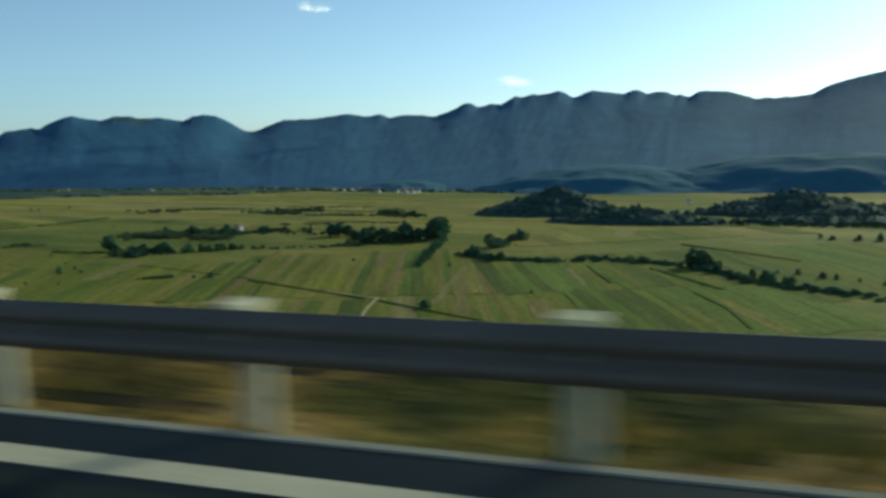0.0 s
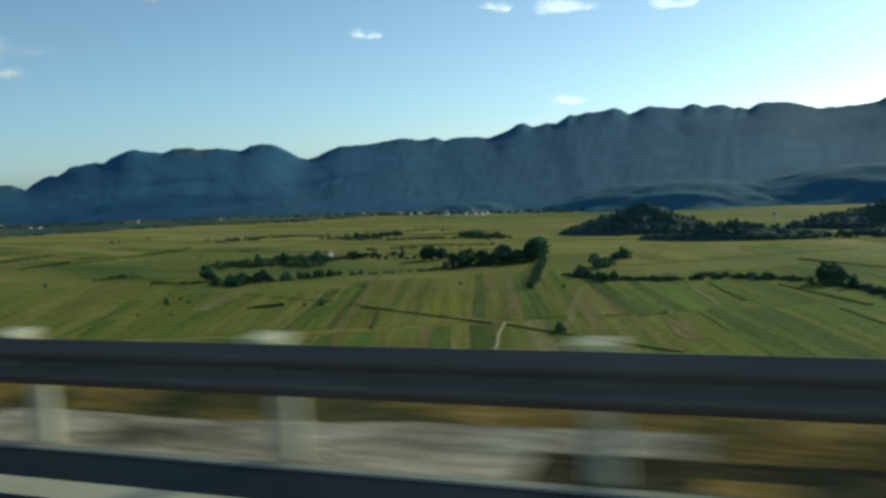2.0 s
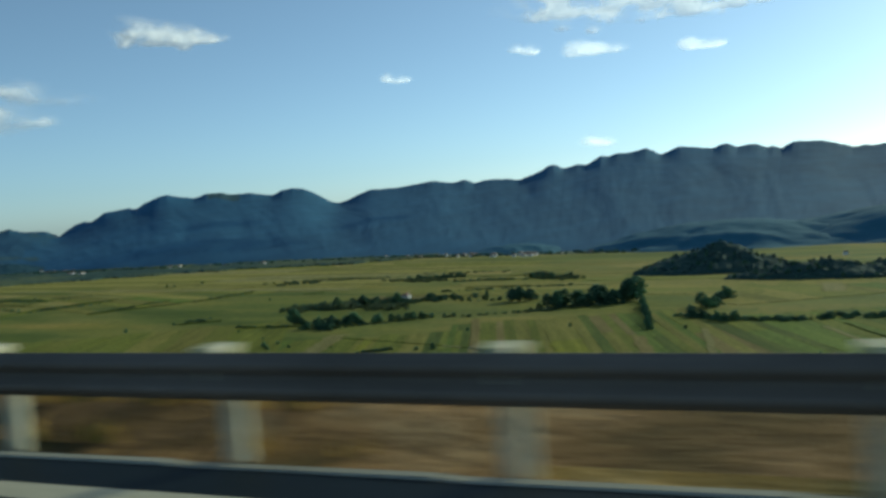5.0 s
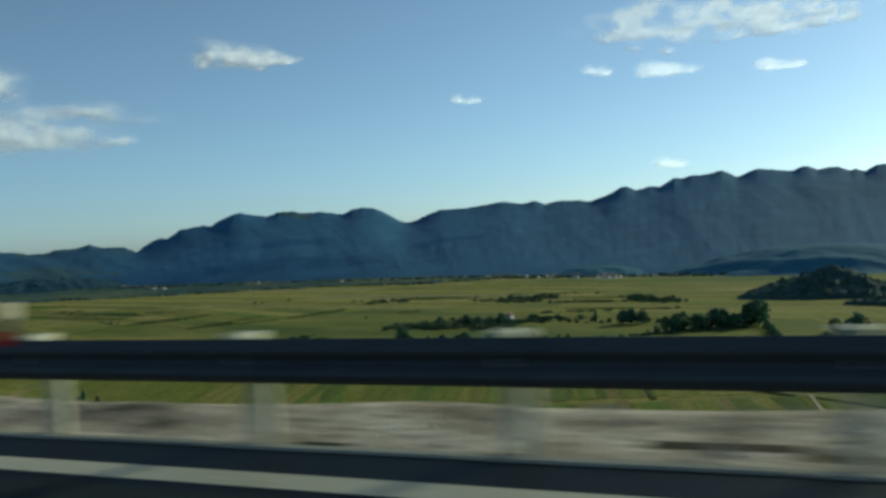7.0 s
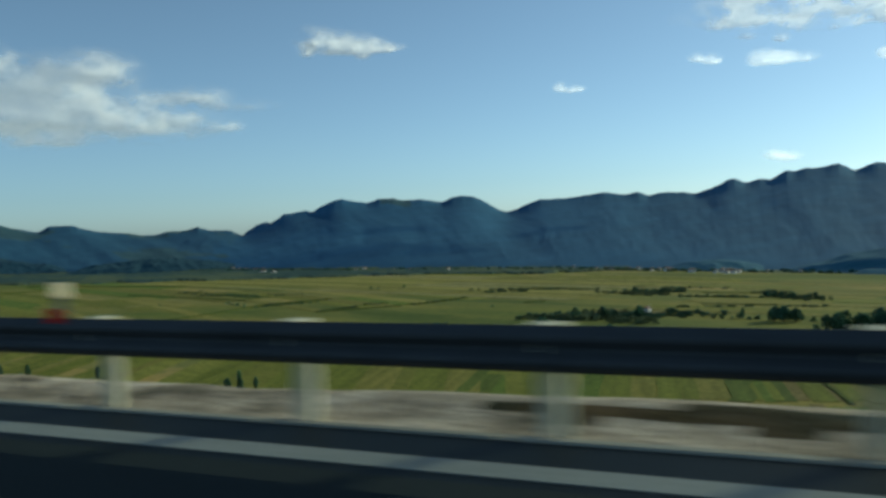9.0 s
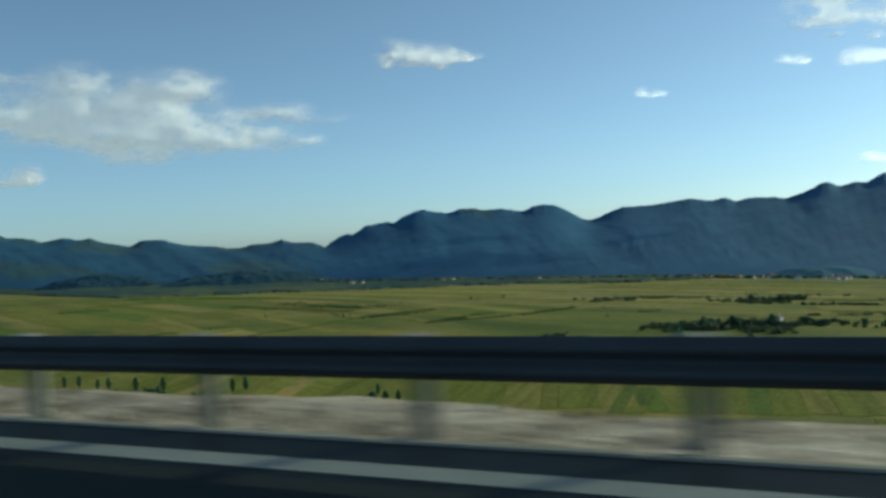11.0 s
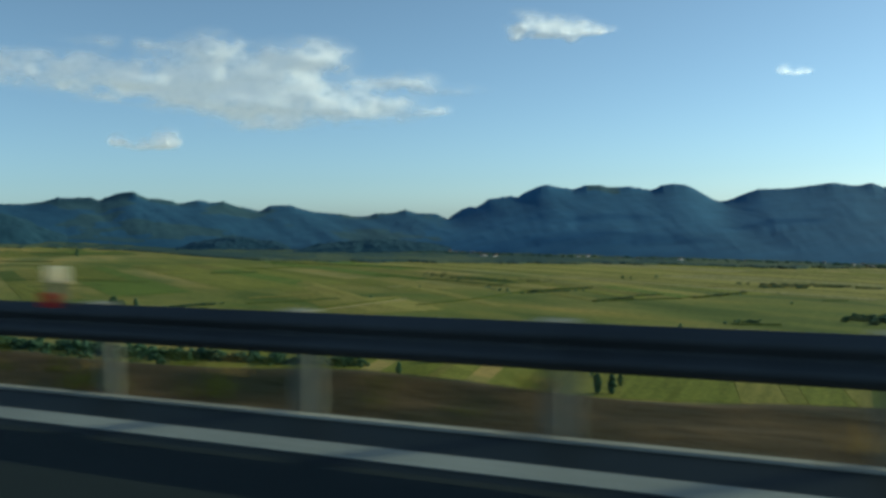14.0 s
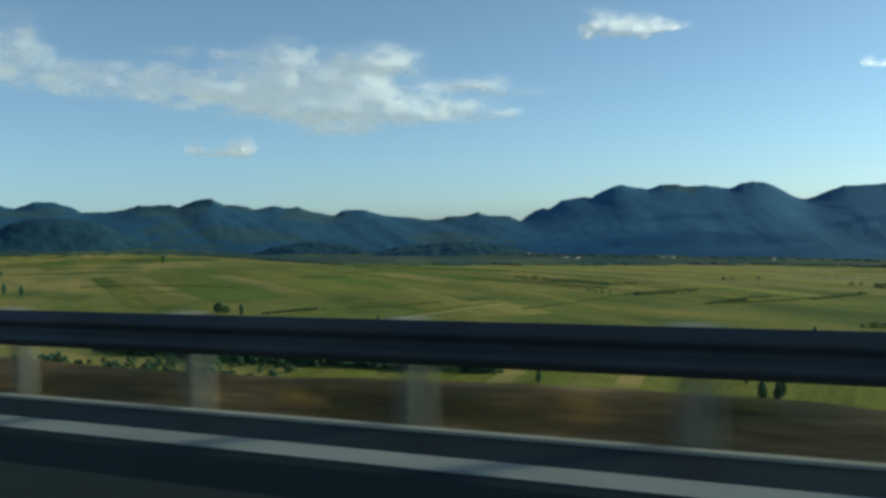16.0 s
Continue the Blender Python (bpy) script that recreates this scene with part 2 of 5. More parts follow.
def meadow_material():
    m, nt, bsdf = nodes_of("meadow")
    vec = nt.nodes.new("ShaderNodeNewGeometry").outputs["Position"]
    mp = nt.nodes.new("ShaderNodeMapping")
    mp.vector_type = "TEXTURE"
    mp.inputs["Rotation"].default_value = (0, 0, radians(-12))
    mp.inputs["Scale"].default_value = (3.3, 1.0, 1.0)
    nt.links.new(vec, mp.inputs[0])
    large, long, fine = grain(nt, vec, 0.0018, 2), grain(nt, mp.outputs[0], 0.012, 5), grain(nt, vec, 0.15, 4)
    base = ramp(nt, large, [(0.38, (0.15, 0.158, 0.03)), (0.5, (0.205, 0.188, 0.044)), (0.6, (0.265, 0.222, 0.066))])
    plots = nt.nodes.new("ShaderNodeTexVoronoi")
    plots.distance, plots.inputs["Scale"].default_value = "CHEBYCHEV", 1.0
    pm = nt.nodes.new("ShaderNodeMapping")
    pm.vector_type = "TEXTURE"
    pm.inputs["Rotation"].default_value = (0, 0, radians(-4))
    pm.inputs["Scale"].default_value = (120.0, 30.0, 400.0)
    nt.links.new(vec, pm.inputs[0])
    nt.links.new(pm.outputs[0], plots.inputs["Vector"])
    pick = nt.nodes.new("ShaderNodeSeparateColor")
    nt.links.new(plots.outputs["Color"], pick.inputs[0])
    parcel = ramp(nt, pick.outputs[0], [(0.0, (0.62, 0.74, 0.7)), (0.35, (0.9, 0.98, 0.9)), (0.65, (1.05, 1.0, 1.0)), (0.85, (1.25, 1.08, 1.15)), (1.0, (1.4, 1.2, 1.35))])
    base = mixed(nt, base, parcel, 0.5, "MULTIPLY")
    streak = ramp(nt, long, [(0.34, (0.5, 0.64, 0.5)), (0.5, (1, 1, 1)), (0.66, (1.3, 1.14, 1.05))])
    col = mixed(nt, base, streak, 0.85, "MULTIPLY")
    col = mixed(nt, col, ramp(nt, fine, [(0.3, (0.7, 0.75, 0.7)), (0.7, (1.25, 1.2, 1.2))]), 0.7, "MULTIPLY")
    nt.links.new(col, bsdf.inputs["Base Color"])
    bsdf.inputs["Roughness"].default_value = 0.95
    bsdf.inputs["Specular IOR Level"].default_value = 0.1
    bp = nt.nodes.new("ShaderNodeBump")
    bp.inputs["Strength"].default_value, bp.inputs["Distance"].default_value = 0.4, 0.3
    nt.links.new(fine, bp.inputs["Height"])
    nt.links.new(bp.outputs[0], bsdf.inputs["Normal"])
    return m


GARDENS = surface("garden_land", (0.06, 0.085, 0.05), (0.12, 0.135, 0.07), 0.02, 0.2, 0.95, 0.4, 0.5)
MEADOW = meadow_material()


def cloud_material(name, most, bright):
    m, nt, bsdf = nodes_of(name)
    att = nt.nodes.new("ShaderNodeAttribute")
    att.attribute_name = "body"
    vec = nt.nodes.new("ShaderNodeNewGeometry").outputs["Position"]
    wisp = grain(nt, vec, 0.009, 7, 0.62)
    ad = nt.nodes.new("ShaderNodeMath")
    ad.operation = "MULTIPLY_ADD"
    nt.links.new(wisp, ad.inputs[0])
    ad.inputs[1].default_value = 0.42
    su = nt.nodes.new("ShaderNodeMath")
    su.operation = "SUBTRACT"
    nt.links.new(att.outputs["Fac"], su.inputs[0])
    su.inputs[1].default_value = 0.19
    nt.links.new(su.outputs[0], ad.inputs[2])
    ma = nt.nodes.new("ShaderNodeMapRange")
    ma.interpolation_type = "SMOOTHSTEP"
    nt.links.new(ad.outputs[0], ma.inputs["Value"])
    ma.inputs["From Min"].default_value, ma.inputs["From Max"].default_value = -0.02, 1.12
    ma.inputs["To Max"].default_value = most
    dif, tra, cle = (nt.nodes.new(k) for k in ("ShaderNodeBsdfDiffuse", "ShaderNodeBsdfTranslucent", "ShaderNodeBsdfTransparent"))
    dif.inputs[0].default_value = tra.inputs[0].default_value = (0.92, 0.87, 0.88, 1)
    m1, m2 = nt.nodes.new("ShaderNodeMixShader"), nt.nodes.new("ShaderNodeMixShader")
    m1.inputs[0].default_value = 0.7
    nt.links.new(dif.outputs[0], m1.inputs[1])
    nt.links.new(tra.outputs[0], m1.inputs[2])
    nt.links.new(ma.outputs[0], m2.inputs[0])
    nt.links.new(cle.outputs[0], m2.inputs[1])
    # Added glow stands in for sunlight scattered inside the cloud.
    glow = nt.nodes.new("ShaderNodeEmission")
    glow.inputs[0].default_value, glow.inputs[1].default_value = (1.0, 0.9, 0.87, 1), bright
    both = nt.nodes.new("ShaderNodeAddShader")
    nt.links.new(m1.outputs[0], both.inputs[0])
    nt.links.new(glow.outputs[0], both.inputs[1])
    nt.links.new(both.outputs[0], m2.inputs[2])
    nt.nodes.remove(bsdf)
    nt.links.new(m2.outputs[0], nt.nodes["Material Output"].inputs[0])
    return m


CLOUD = cloud_material("cloud", 0.84, 0.3)
# More transparent for a fainter shadow; stronger glow keeps it white.
CLOUD_THIN_GLOWING = cloud_material("thin_glowing_cloud", 0.46, 0.85)


# ---- the plan: the road's line ----
SPEED = 25.5
TURN = ((0, 4, 8, 12, 16), (0.01336, 0.00653, 0.02993, 0.04833, 0.03639))
TS = np.linspace(0, 16, 321)
_w = np.interp(TS, *TURN)
_psi = np.concatenate([[0], np.cumsum((_w[1:] + _w[:-1]) / 2 * 0.05)])
_vx, _vy = -np.cos(_psi) * SPEED, -np.sin(_psi) * SPEED
_px = np.concatenate([[0], np.cumsum((_vx[1:] + _vx[:-1]) / 2 * 0.05)])
_py = np.concatenate([[0], np.cumsum((_vy[1:] + _vy[:-1]) / 2 * 0.05)])


def along(s, o):
    """The place o metres to the right of the lane's line, s metres along it; and the heading."""
    s = np.asarray(s, float)
    t = np.clip(s / SPEED, 0, 16)
    psi, x, y = np.interp(t, TS, _psi), np.interp(t, TS, _px), np.interp(t, TS, _py)
    over = s - t * SPEED
    x, y = x - np.cos(psi) * over, y - np.sin(psi) * over
    return x - np.sin(psi) * o, y + np.cos(psi) * o, psi


def kerb_offset(s):
    return np.interp(s, (0, 102, 204, 408), (4.54, 4.67, 5.48, 5.52))


def kerb_height(s):
    return np.interp(s, (0, 102, 166, 408), (-0.196, -0.172, 0.133, 0.147))


# ---- numeric noise ----
def hash01(i, j, seed=0):
    n = (i * 374761393 + j * 668265263 + seed * 974711) & 0x7FFFFFFF
    n = ((n ^ (n >> 13)) * 1274126177) & 0x7FFFFFFF
    return ((n ^ (n >> 16)) & 0xFFFF) / 65535.0


def value_noise(x, y, seed=0):
    xi, yi = np.floor(x).astype(np.int64), np.floor(y).astype(np.int64)
    fx, fy = x - xi, y - yi
    fx, fy = fx * fx * (3 - 2 * fx), fy * fy * (3 - 2 * fy)
    a = hash01(xi, yi, seed) * (1 - fx) + hash01(xi + 1, yi, seed) * fx
    b = hash01(xi, yi + 1, seed) * (1 - fx) + hash01(xi + 1, yi + 1, seed) * fx
    return a * (1 - fy) + b * fy


def fbm(x, y, octaves=4, seed=0):
    total, amp, norm = 0, 1.0, 0
    for k in range(octaves):
        total = total + amp * (value_noise(x * 2 ** k, y * 2 ** k, seed + k) - 0.5)
        norm += amp
        amp *= 0.5
    return total / norm * 2


def smooth(x, a, b):
    t = np.clip((x - a) / (b - a), 0, 1)
    return t * t * (3 - 2 * t)


def valley(x, y):
    """Height of the valley floor."""
    x, y = np.asarray(x, float), np.asarray(y, float)
    return -101.0 - (24.0 + 12.0 * smooth(x, -1300, -200)) * smooth(y, 700, 2100) + 30.0 * smooth(-x, 3300, 3900)


# ---- mesh helpers ----
def mesh_from(name, verts, faces, mats, smooth_shade=True, indices=None):
    me = bpy.data.meshes.new(name)
    me.from_pydata([tuple(v) for v in verts], [], [tuple(f) for f in faces])
    for m in mats:
        me.materials.append(m)
    if indices is not None:
        me.polygons.foreach_set("material_index", np.asarray(indices, np.int32))
    me.polygons.foreach_set("use_smooth", np.full(len(me.polygons), smooth_shade))
    me.update()
    return me


def grid_mesh(name, X, Y, Z, mats, keep=None, smooth_shade=True, indices=None):
    """A sheet over 2D arrays of places, built quickly."""
    n, m = X.shape
    co = np.stack([X, Y, Z], -1).reshape(-1, 3)
    idx = np.arange(n * m).reshape(n, m)
    q = np.stack([idx[:-1, :-1], idx[1:, :-1], idx[1:, 1:], idx[:-1, 1:]], -1).reshape(-1, 4)
    if keep is not None:
        q = q[keep.reshape(-1)]
    me = bpy.data.meshes.new(name)
    me.vertices.add(len(co))
    me.vertices.foreach_set("co", co.astype(np.float32).ravel())
    me.loops.add(len(q) * 4)
    me.loops.foreach_set("vertex_index", q.astype(np.int32).ravel())
    me.polygons.add(len(q))
    me.polygons.foreach_set("loop_start", np.arange(len(q), dtype=np.int32) * 4)
    for mt in mats:
        me.materials.append(mt)
    if indices is not None:
        me.polygons.foreach_set("material_index", np.asarray(indices, np.int32).ravel())
    me.polygons.foreach_set("use_smooth", np.full(len(q), smooth_shade))
    me.update(calc_edges=True)
    me.validate()
    return me


def sweep_mesh(name, ss, profile, mat, closed=True, base=kerb_height):
    """Carries a profile of (offset from the kerb, height over the kerb) along the road."""
    prof = list(profile) + ([profile[0]] if closed else [])
    O = np.array([p[0] for p in prof])[:, None]
    H = np.array([p[1] for p in prof])[:, None]
    S = np.asarray(ss, float)[None, :]
    X, Y, _ = along(S + 0 * O, kerb_offset(S) + O)
    return grid_mesh(name, X, Y, base(S) + H + 0 * S, [mat])


def box(bm, x0, y0, z0, x1, y1, z1):
    vs = [bm.verts.new((x, y, z)) for x in (x0, x1) for y in (y0, y1) for z in (z0, z1)]
    for f in ((0, 1, 3, 2), (4, 6, 7, 5), (0, 4, 5, 1), (2, 3, 7, 6), (0, 2, 6, 4), (1, 5, 7, 3)):
        bm.faces.new([vs[i] for i in f])


def done(name, bm, mat, bevel=0.0):
    if bevel:
        bmesh.ops.bevel(bm, geom=list(bm.edges), offset=bevel, segments=1, affect="EDGES")
    bmesh.ops.recalc_face_normals(bm, faces=list(bm.faces))
    me = bpy.data.meshes.new(name)
    bm.to_mesh(me)
    bm.free()
    me.materials.append(mat)
    return me


def part(name, me, parent, m=None, label=""):
    ob = new(name, me)
    ob.parent = parent
    if m is not None:
        ob.matrix_basis = m
    return tagged(ob, label) if label else ob


# ---- ground, verge, road ----
def build_ground():
    ss = np.concatenate([np.linspace(-4600, -300, 30), np.arange(-280, 720, 20), np.linspace(760, 4700, 30)])
    oo = np.array([-420, -250, -120, -60, -30, -14, 0, 4, 5.4, 6.2, 7.5, 10, 14, 20, 30, 45, 65, 90, 115, 135, 150, 165, 185,
                   215, 250, 290, 340, 400, 470, 550, 640, 740, 860, 1000, 1150, 1320, 1500, 1750, 2000, 2300, 2700, 3200, 3800, 4800.0])
    S, O = np.meshgrid(ss, oo, indexing="ij")
    X, Y, _ = along(S, O)
    k = kerb_offset(S)
    near = kerb_height(S) - 0.4 - 0.9 * np.clip(O - k - 0.6, 0, None)
    slope_end = smooth(O, 95, 165)
    floor = valley(X, Y) + 0.1 * fbm(X / 90, Y / 90, 3, 5)
    hill = near - (near + 0.62 * (O - k - 0.6)) * smooth(O, 8, 30) + 2.2 * fbm(X / 25, Y / 25, 3, 8) * smooth(O, 10, 40)
    Z = np.where(O < k, np.minimum(-0.45, kerb_height(S) - 0.5), np.maximum(hill, floor) * (1 - slope_end) + floor * slope_end)
    me = grid_mesh("ground", X, Y, Z, [MEADOW])
    return tagged(new("ground", me), "green and straw-yellow meadow land of a wide flat valley", "ground", kind="structure")


build_ground()


def verge_width(s):
    w = np.interp(s, (-40, 20, 110, 150, 172, 183, 196, 209, 222, 286, 320, 420), (1.9, 1.7, 2.0, 2.4, 2.2, 1.3, 0.92, 0.97, 1.15, 1.28, 1.45, 1.4))
    return w + 0.2 * fbm(np.asarray(s) / 6.0, np.asarray(s) * 0 + 3.1, 4, 11)


def stony_at(s):
    """How stony the grass verge is: a few bare stretches of pale rubble."""
    return sum(np.exp(-((s - c) / k) ** 2) for c, k in ((13.0, 2.6), (26, 1.7), (33, 1.2), (39.5, 1.6), (54, 4.0), (73.5, 2.0), (77.6, 1.6), (95, 1.8)))


def verge_bank(s):
    """Height of the low grassy bank behind the posts, which ends where the gravel begins."""
    return 0.15 * (1 - 0.75 * np.clip(stony_at(np.asarray(s, float)), 0, 1)) * (1 - smooth(np.asarray(s, float), 150, 172)) * (0.8 + 0.4 * fbm(np.asarray(s) / 5.0, np.asarray(s) * 0 + 8.8, 3, 25)) + 0.05


def build_verge():
    ss = np.arange(-40, 460, 0.5)
    oo = np.array([0.0, 0.05, 0.16, 0.26, 0.4, 0.55, 0.7, 0.85, 1.0, 1.12, 1.22, 1.45, 1.9, 2.6, 3.6])
    S, F = np.meshgrid(ss, oo, indexing="ij")
    w = verge_width(S)
    O = np.where(F <= 1.0, F * w, w + (F - 1.0) * 1.2)
    X, Y, _ = along(S, kerb_offset(S) + O)
    Z = kerb_height(S) - 0.02 + 0.12 * fbm(S / 2.2, O / 0.8, 4, 21) * smooth(O, 0.25, 1.1) - 1.0 * np.clip(O - w, 0, None)
    Z = Z + verge_bank(S) * smooth(O, 0.22, 1.0) * (0.8 + 0.5 * fbm(S / 1.3, O / 0.5, 3, 23))
    u, v = S[:-1, :-1], O[:-1, :-1]
    n = fbm(u / 9, v / 1.5, 3, 31)
    kind = np.where(u + 14 * n < 128, 0, np.where(u + 1.5 * n < 176.6, 4, np.where(u + 8 * n < 311, 1, np.where(u + 8 * n < 336, 4, 2))))
    patch = fbm(u / 3.5, v / 0.6, 3, 41)
    bank = fbm(u / 5.0, v * 0 + 0.4, 3, 43)
    stony = stony_at(u)
    green = sum(np.exp(-((u - c) / k) ** 2) for c, k in ((1, 2.0), (19, 2.5), (30, 2.2), (44, 3.0), (48, 2.0), (61, 3.0), (67, 3.0), (71, 1.5), (83, 2.5), (104, 1.2)))
    kind = np.where((kind == 0) & (green + 0.7 * patch > 0.72), 3, kind)
    kind = np.where((kind == 0) & (u + 6 * n > 86) & (patch > -0.12), 4, kind)
    kind = np.where((kind == 0) & (patch < -0.3), 2, kind)
    kind = np.where((u < 110) & (v < 0.08 + 0.6 * stony + 0.25 * bank) & (stony + 0.9 * patch > 0.6), 1, kind)
    kind = np.where((kind == 1) & (u > 150) & (patch < -0.52), 2, kind)
    kind = np.where((kind == 2) & (patch > 0.4) & (u < 160), 0, kind)
    kind = np.where((kind == 4) & (patch < -0.45), 2, kind)
    me = grid_mesh("verge", X, Y, Z, [VERGE_GRASS, VERGE_GRAVEL, VERGE_EARTH, VERGE_OLIVE, VERGE_RUST], indices=kind)
    return tagged(new("verge", me), "verge of dry grass, pale gravel and reddish earth", "verge", kind="structure")


build_verge()


def build_tufts():
    """Dry and green grass blades along the verge, past counting."""
    rng = np.random.RandomState(3)
    verts, faces, mats = [], [], []
    for k in range(6700):
        s = rng.uniform(-25, 172) if k < 6200 else rng.uniform(312, 440)
        w = float(verge_width(s))
        o = w * (0.14 + 0.9 * rng.rand())
        lush = float(fbm(np.array(s / 4.0), np.array(o / 0.7), 2, 55))
        if lush < -0.18 + 0.9 * float(stony_at(s)) + (0.22 if 128 < s < 172 else 0.0):
            continue
        x, y, _ = along(s, kerb_offset(s) + o)
        z = float(kerb_height(s)) - 0.06 + float(verge_bank(s)) * float(smooth(o, 0.22, 1.0)) - max(0.0, o - w)
        tall = rng.uniform(0.1, 0.24) + 0.22 * max(0.0, lush) * (1.0 if s < 172 else 0.5)
        tone = 1 if rng.rand() < (0.35 if s < 86 else 0.12 if s < 172 else 0.75) + 0.5 * lush else 0
        for b in range(8):
            a = rng.uniform(0, 6.28)
            px, py = x + rng.uniform(-0.16, 0.16), y + rng.uniform(-0.1, 0.1)
            n = len(verts)
            dx, dy = 0.012 * math.cos(a), 0.012 * math.sin(a)
            lean = rng.uniform(-0.12, 0.12, 2)
            high = tall * rng.uniform(0.6, 1.2)
            verts += [(px - dx, py - dy, z), (px + dx, py + dy, z), (px + lean[0] * 0.4 + dx * 0.7, py + lean[1] * 0.4 + dy * 0.7, z + high * 0.6),
                      (px + lean[0] * 0.4 - dx * 0.7, py + lean[1] * 0.4 - dy * 0.7, z + high * 0.6), (px + lean[0], py + lean[1], z + high)]
            faces += [(n, n + 1, n + 2, n + 3), (n + 3, n + 2, n + 4)]
            mats += [tone, tone]
    me = mesh_from("verge_grass", verts, faces, [DRY_BLADES, GREEN_BLADES], False, mats)
    return tagged(new("verge_grass", me), "dry yellowish and green grass tufts along the motorway verge", "grass", kind="stuff")


build_tufts()


def build_stones():
    rng = np.random.RandomState(4)
    verts, faces = [], []
    for k in range(1500):
        s = rng.uniform(165, 330)
        o = float(verge_width(s)) * (0.12 + 0.95 * rng.rand() ** 0.8)
        x, y, _ = along(s, kerb_offset(s) + o)
        z, r = float(kerb_height(s)) - 0.01, rng.uniform(0.02, 0.09)
        n = len(verts)
        for i, (a, b, c) in enumerate(((1, 0, 0), (0, 1, 0), (-1, 0, 0), (0, -1, 0), (0, 0, 1), (0, 0, -1))):
            j = rng.uniform(0.6, 1.2)
            verts.append((x + a * r * j + rng.uniform(-0.3, 0.3) * r, y + b * r * j, z + c * r * 0.7 * j))
        for i in range(4):
            faces += [(n + i, n + (i + 1) % 4, n + 4), (n + (i + 1) % 4, n + i, n + 5)]
    me = mesh_from("gravel_stones", verts, faces, [VERGE_GRAVEL], False)
    return tagged(new("gravel_stones", me), "loose pale limestone stones on the gravel verge", "stones", kind="stuff")


build_stones()


def road_strip(name, o0, o1, mat, lift, label, category, ss):
    """A strip of the carriageway between two offsets from the kerb, following its crossfall, with thickness."""
    S = ss[None, :]
    rows = [(o0, lift - 0.05), (o0, lift), (o1, lift), (o1, lift - 0.05)]
    O = np.array([r[0] for r in rows])[:, None]
    L = np.array([r[1] for r in rows])[:, None]
    k = kerb_offset(S)
    X, Y, _ = along(S + 0 * O, k + O)
    Z = kerb_height(S) * np.clip((k + O) / k, -1.2, 1) + L
    return tagged(new(name, grid_mesh(name, X, Y, Z, [mat], smooth_shade=False)), label, category, kind="structure")


ROAD_S = np.arange(-300, 720, 2.0)
road_strip("road", -16.0, -1.0, ASPHALT_OLD, 0.0, "grey worn asphalt of the motorway lanes", "road", ROAD_S)
# The strip beside the kerb is darker than the lanes.
road_strip("road_edge", -1.0, -0.1, ASPHALT, 0.0, "dark asphalt strip beside the kerb", "road", ROAD_S)
road_strip("road_edge_line", -0.866, -0.603, PAINT, 0.006, "solid white painted edge line on asphalt", "road marking", np.arange(-300, 229, 2.0))
road_strip("road_edge_line_shaded", -0.866, -0.603, PAINT_SHADED, 0.006, "solid greyish edge line on asphalt, shade put into the paint", "road marking", np.arange(228, 720, 2.0))


def bend(s, o, h):
    """A pose on the road's line: x ahead, y to the left, z up."""
    x, y, psi = along(s, kerb_offset(s) + o)
    return pose(float(x), float(y), float(kerb_height(s)) + h, 0, 0, 180 + math.degrees(float(psi)))


# ---- guardrail ----
POST_S = np.arange(-39.25, 460, 2.0)
POST_S = POST_S + np.interp(POST_S, (60, 104, 166), (-0.25, -0.22, -0.05))


def channel(bm, w, d, z0, z1):
    """A folded steel channel: a face towards the road, two flanks and two turned-in lips."""
    h, t = w / 2, 0.006
    box(bm, -h, d / 2 - t, z0, h, d / 2, z1)
    box(bm, -h, -d / 2, z0, -h + t, d / 2 - t, z1)
    box(bm, h - t, -d / 2, z0, h, d / 2 - t, z1)
    box(bm, -h + t, -d / 2, z0, -h + 0.03, -d / 2 + t, z1)
    box(bm, h - 0.03, -d / 2, z0, h - t, -d / 2 + t, z1)


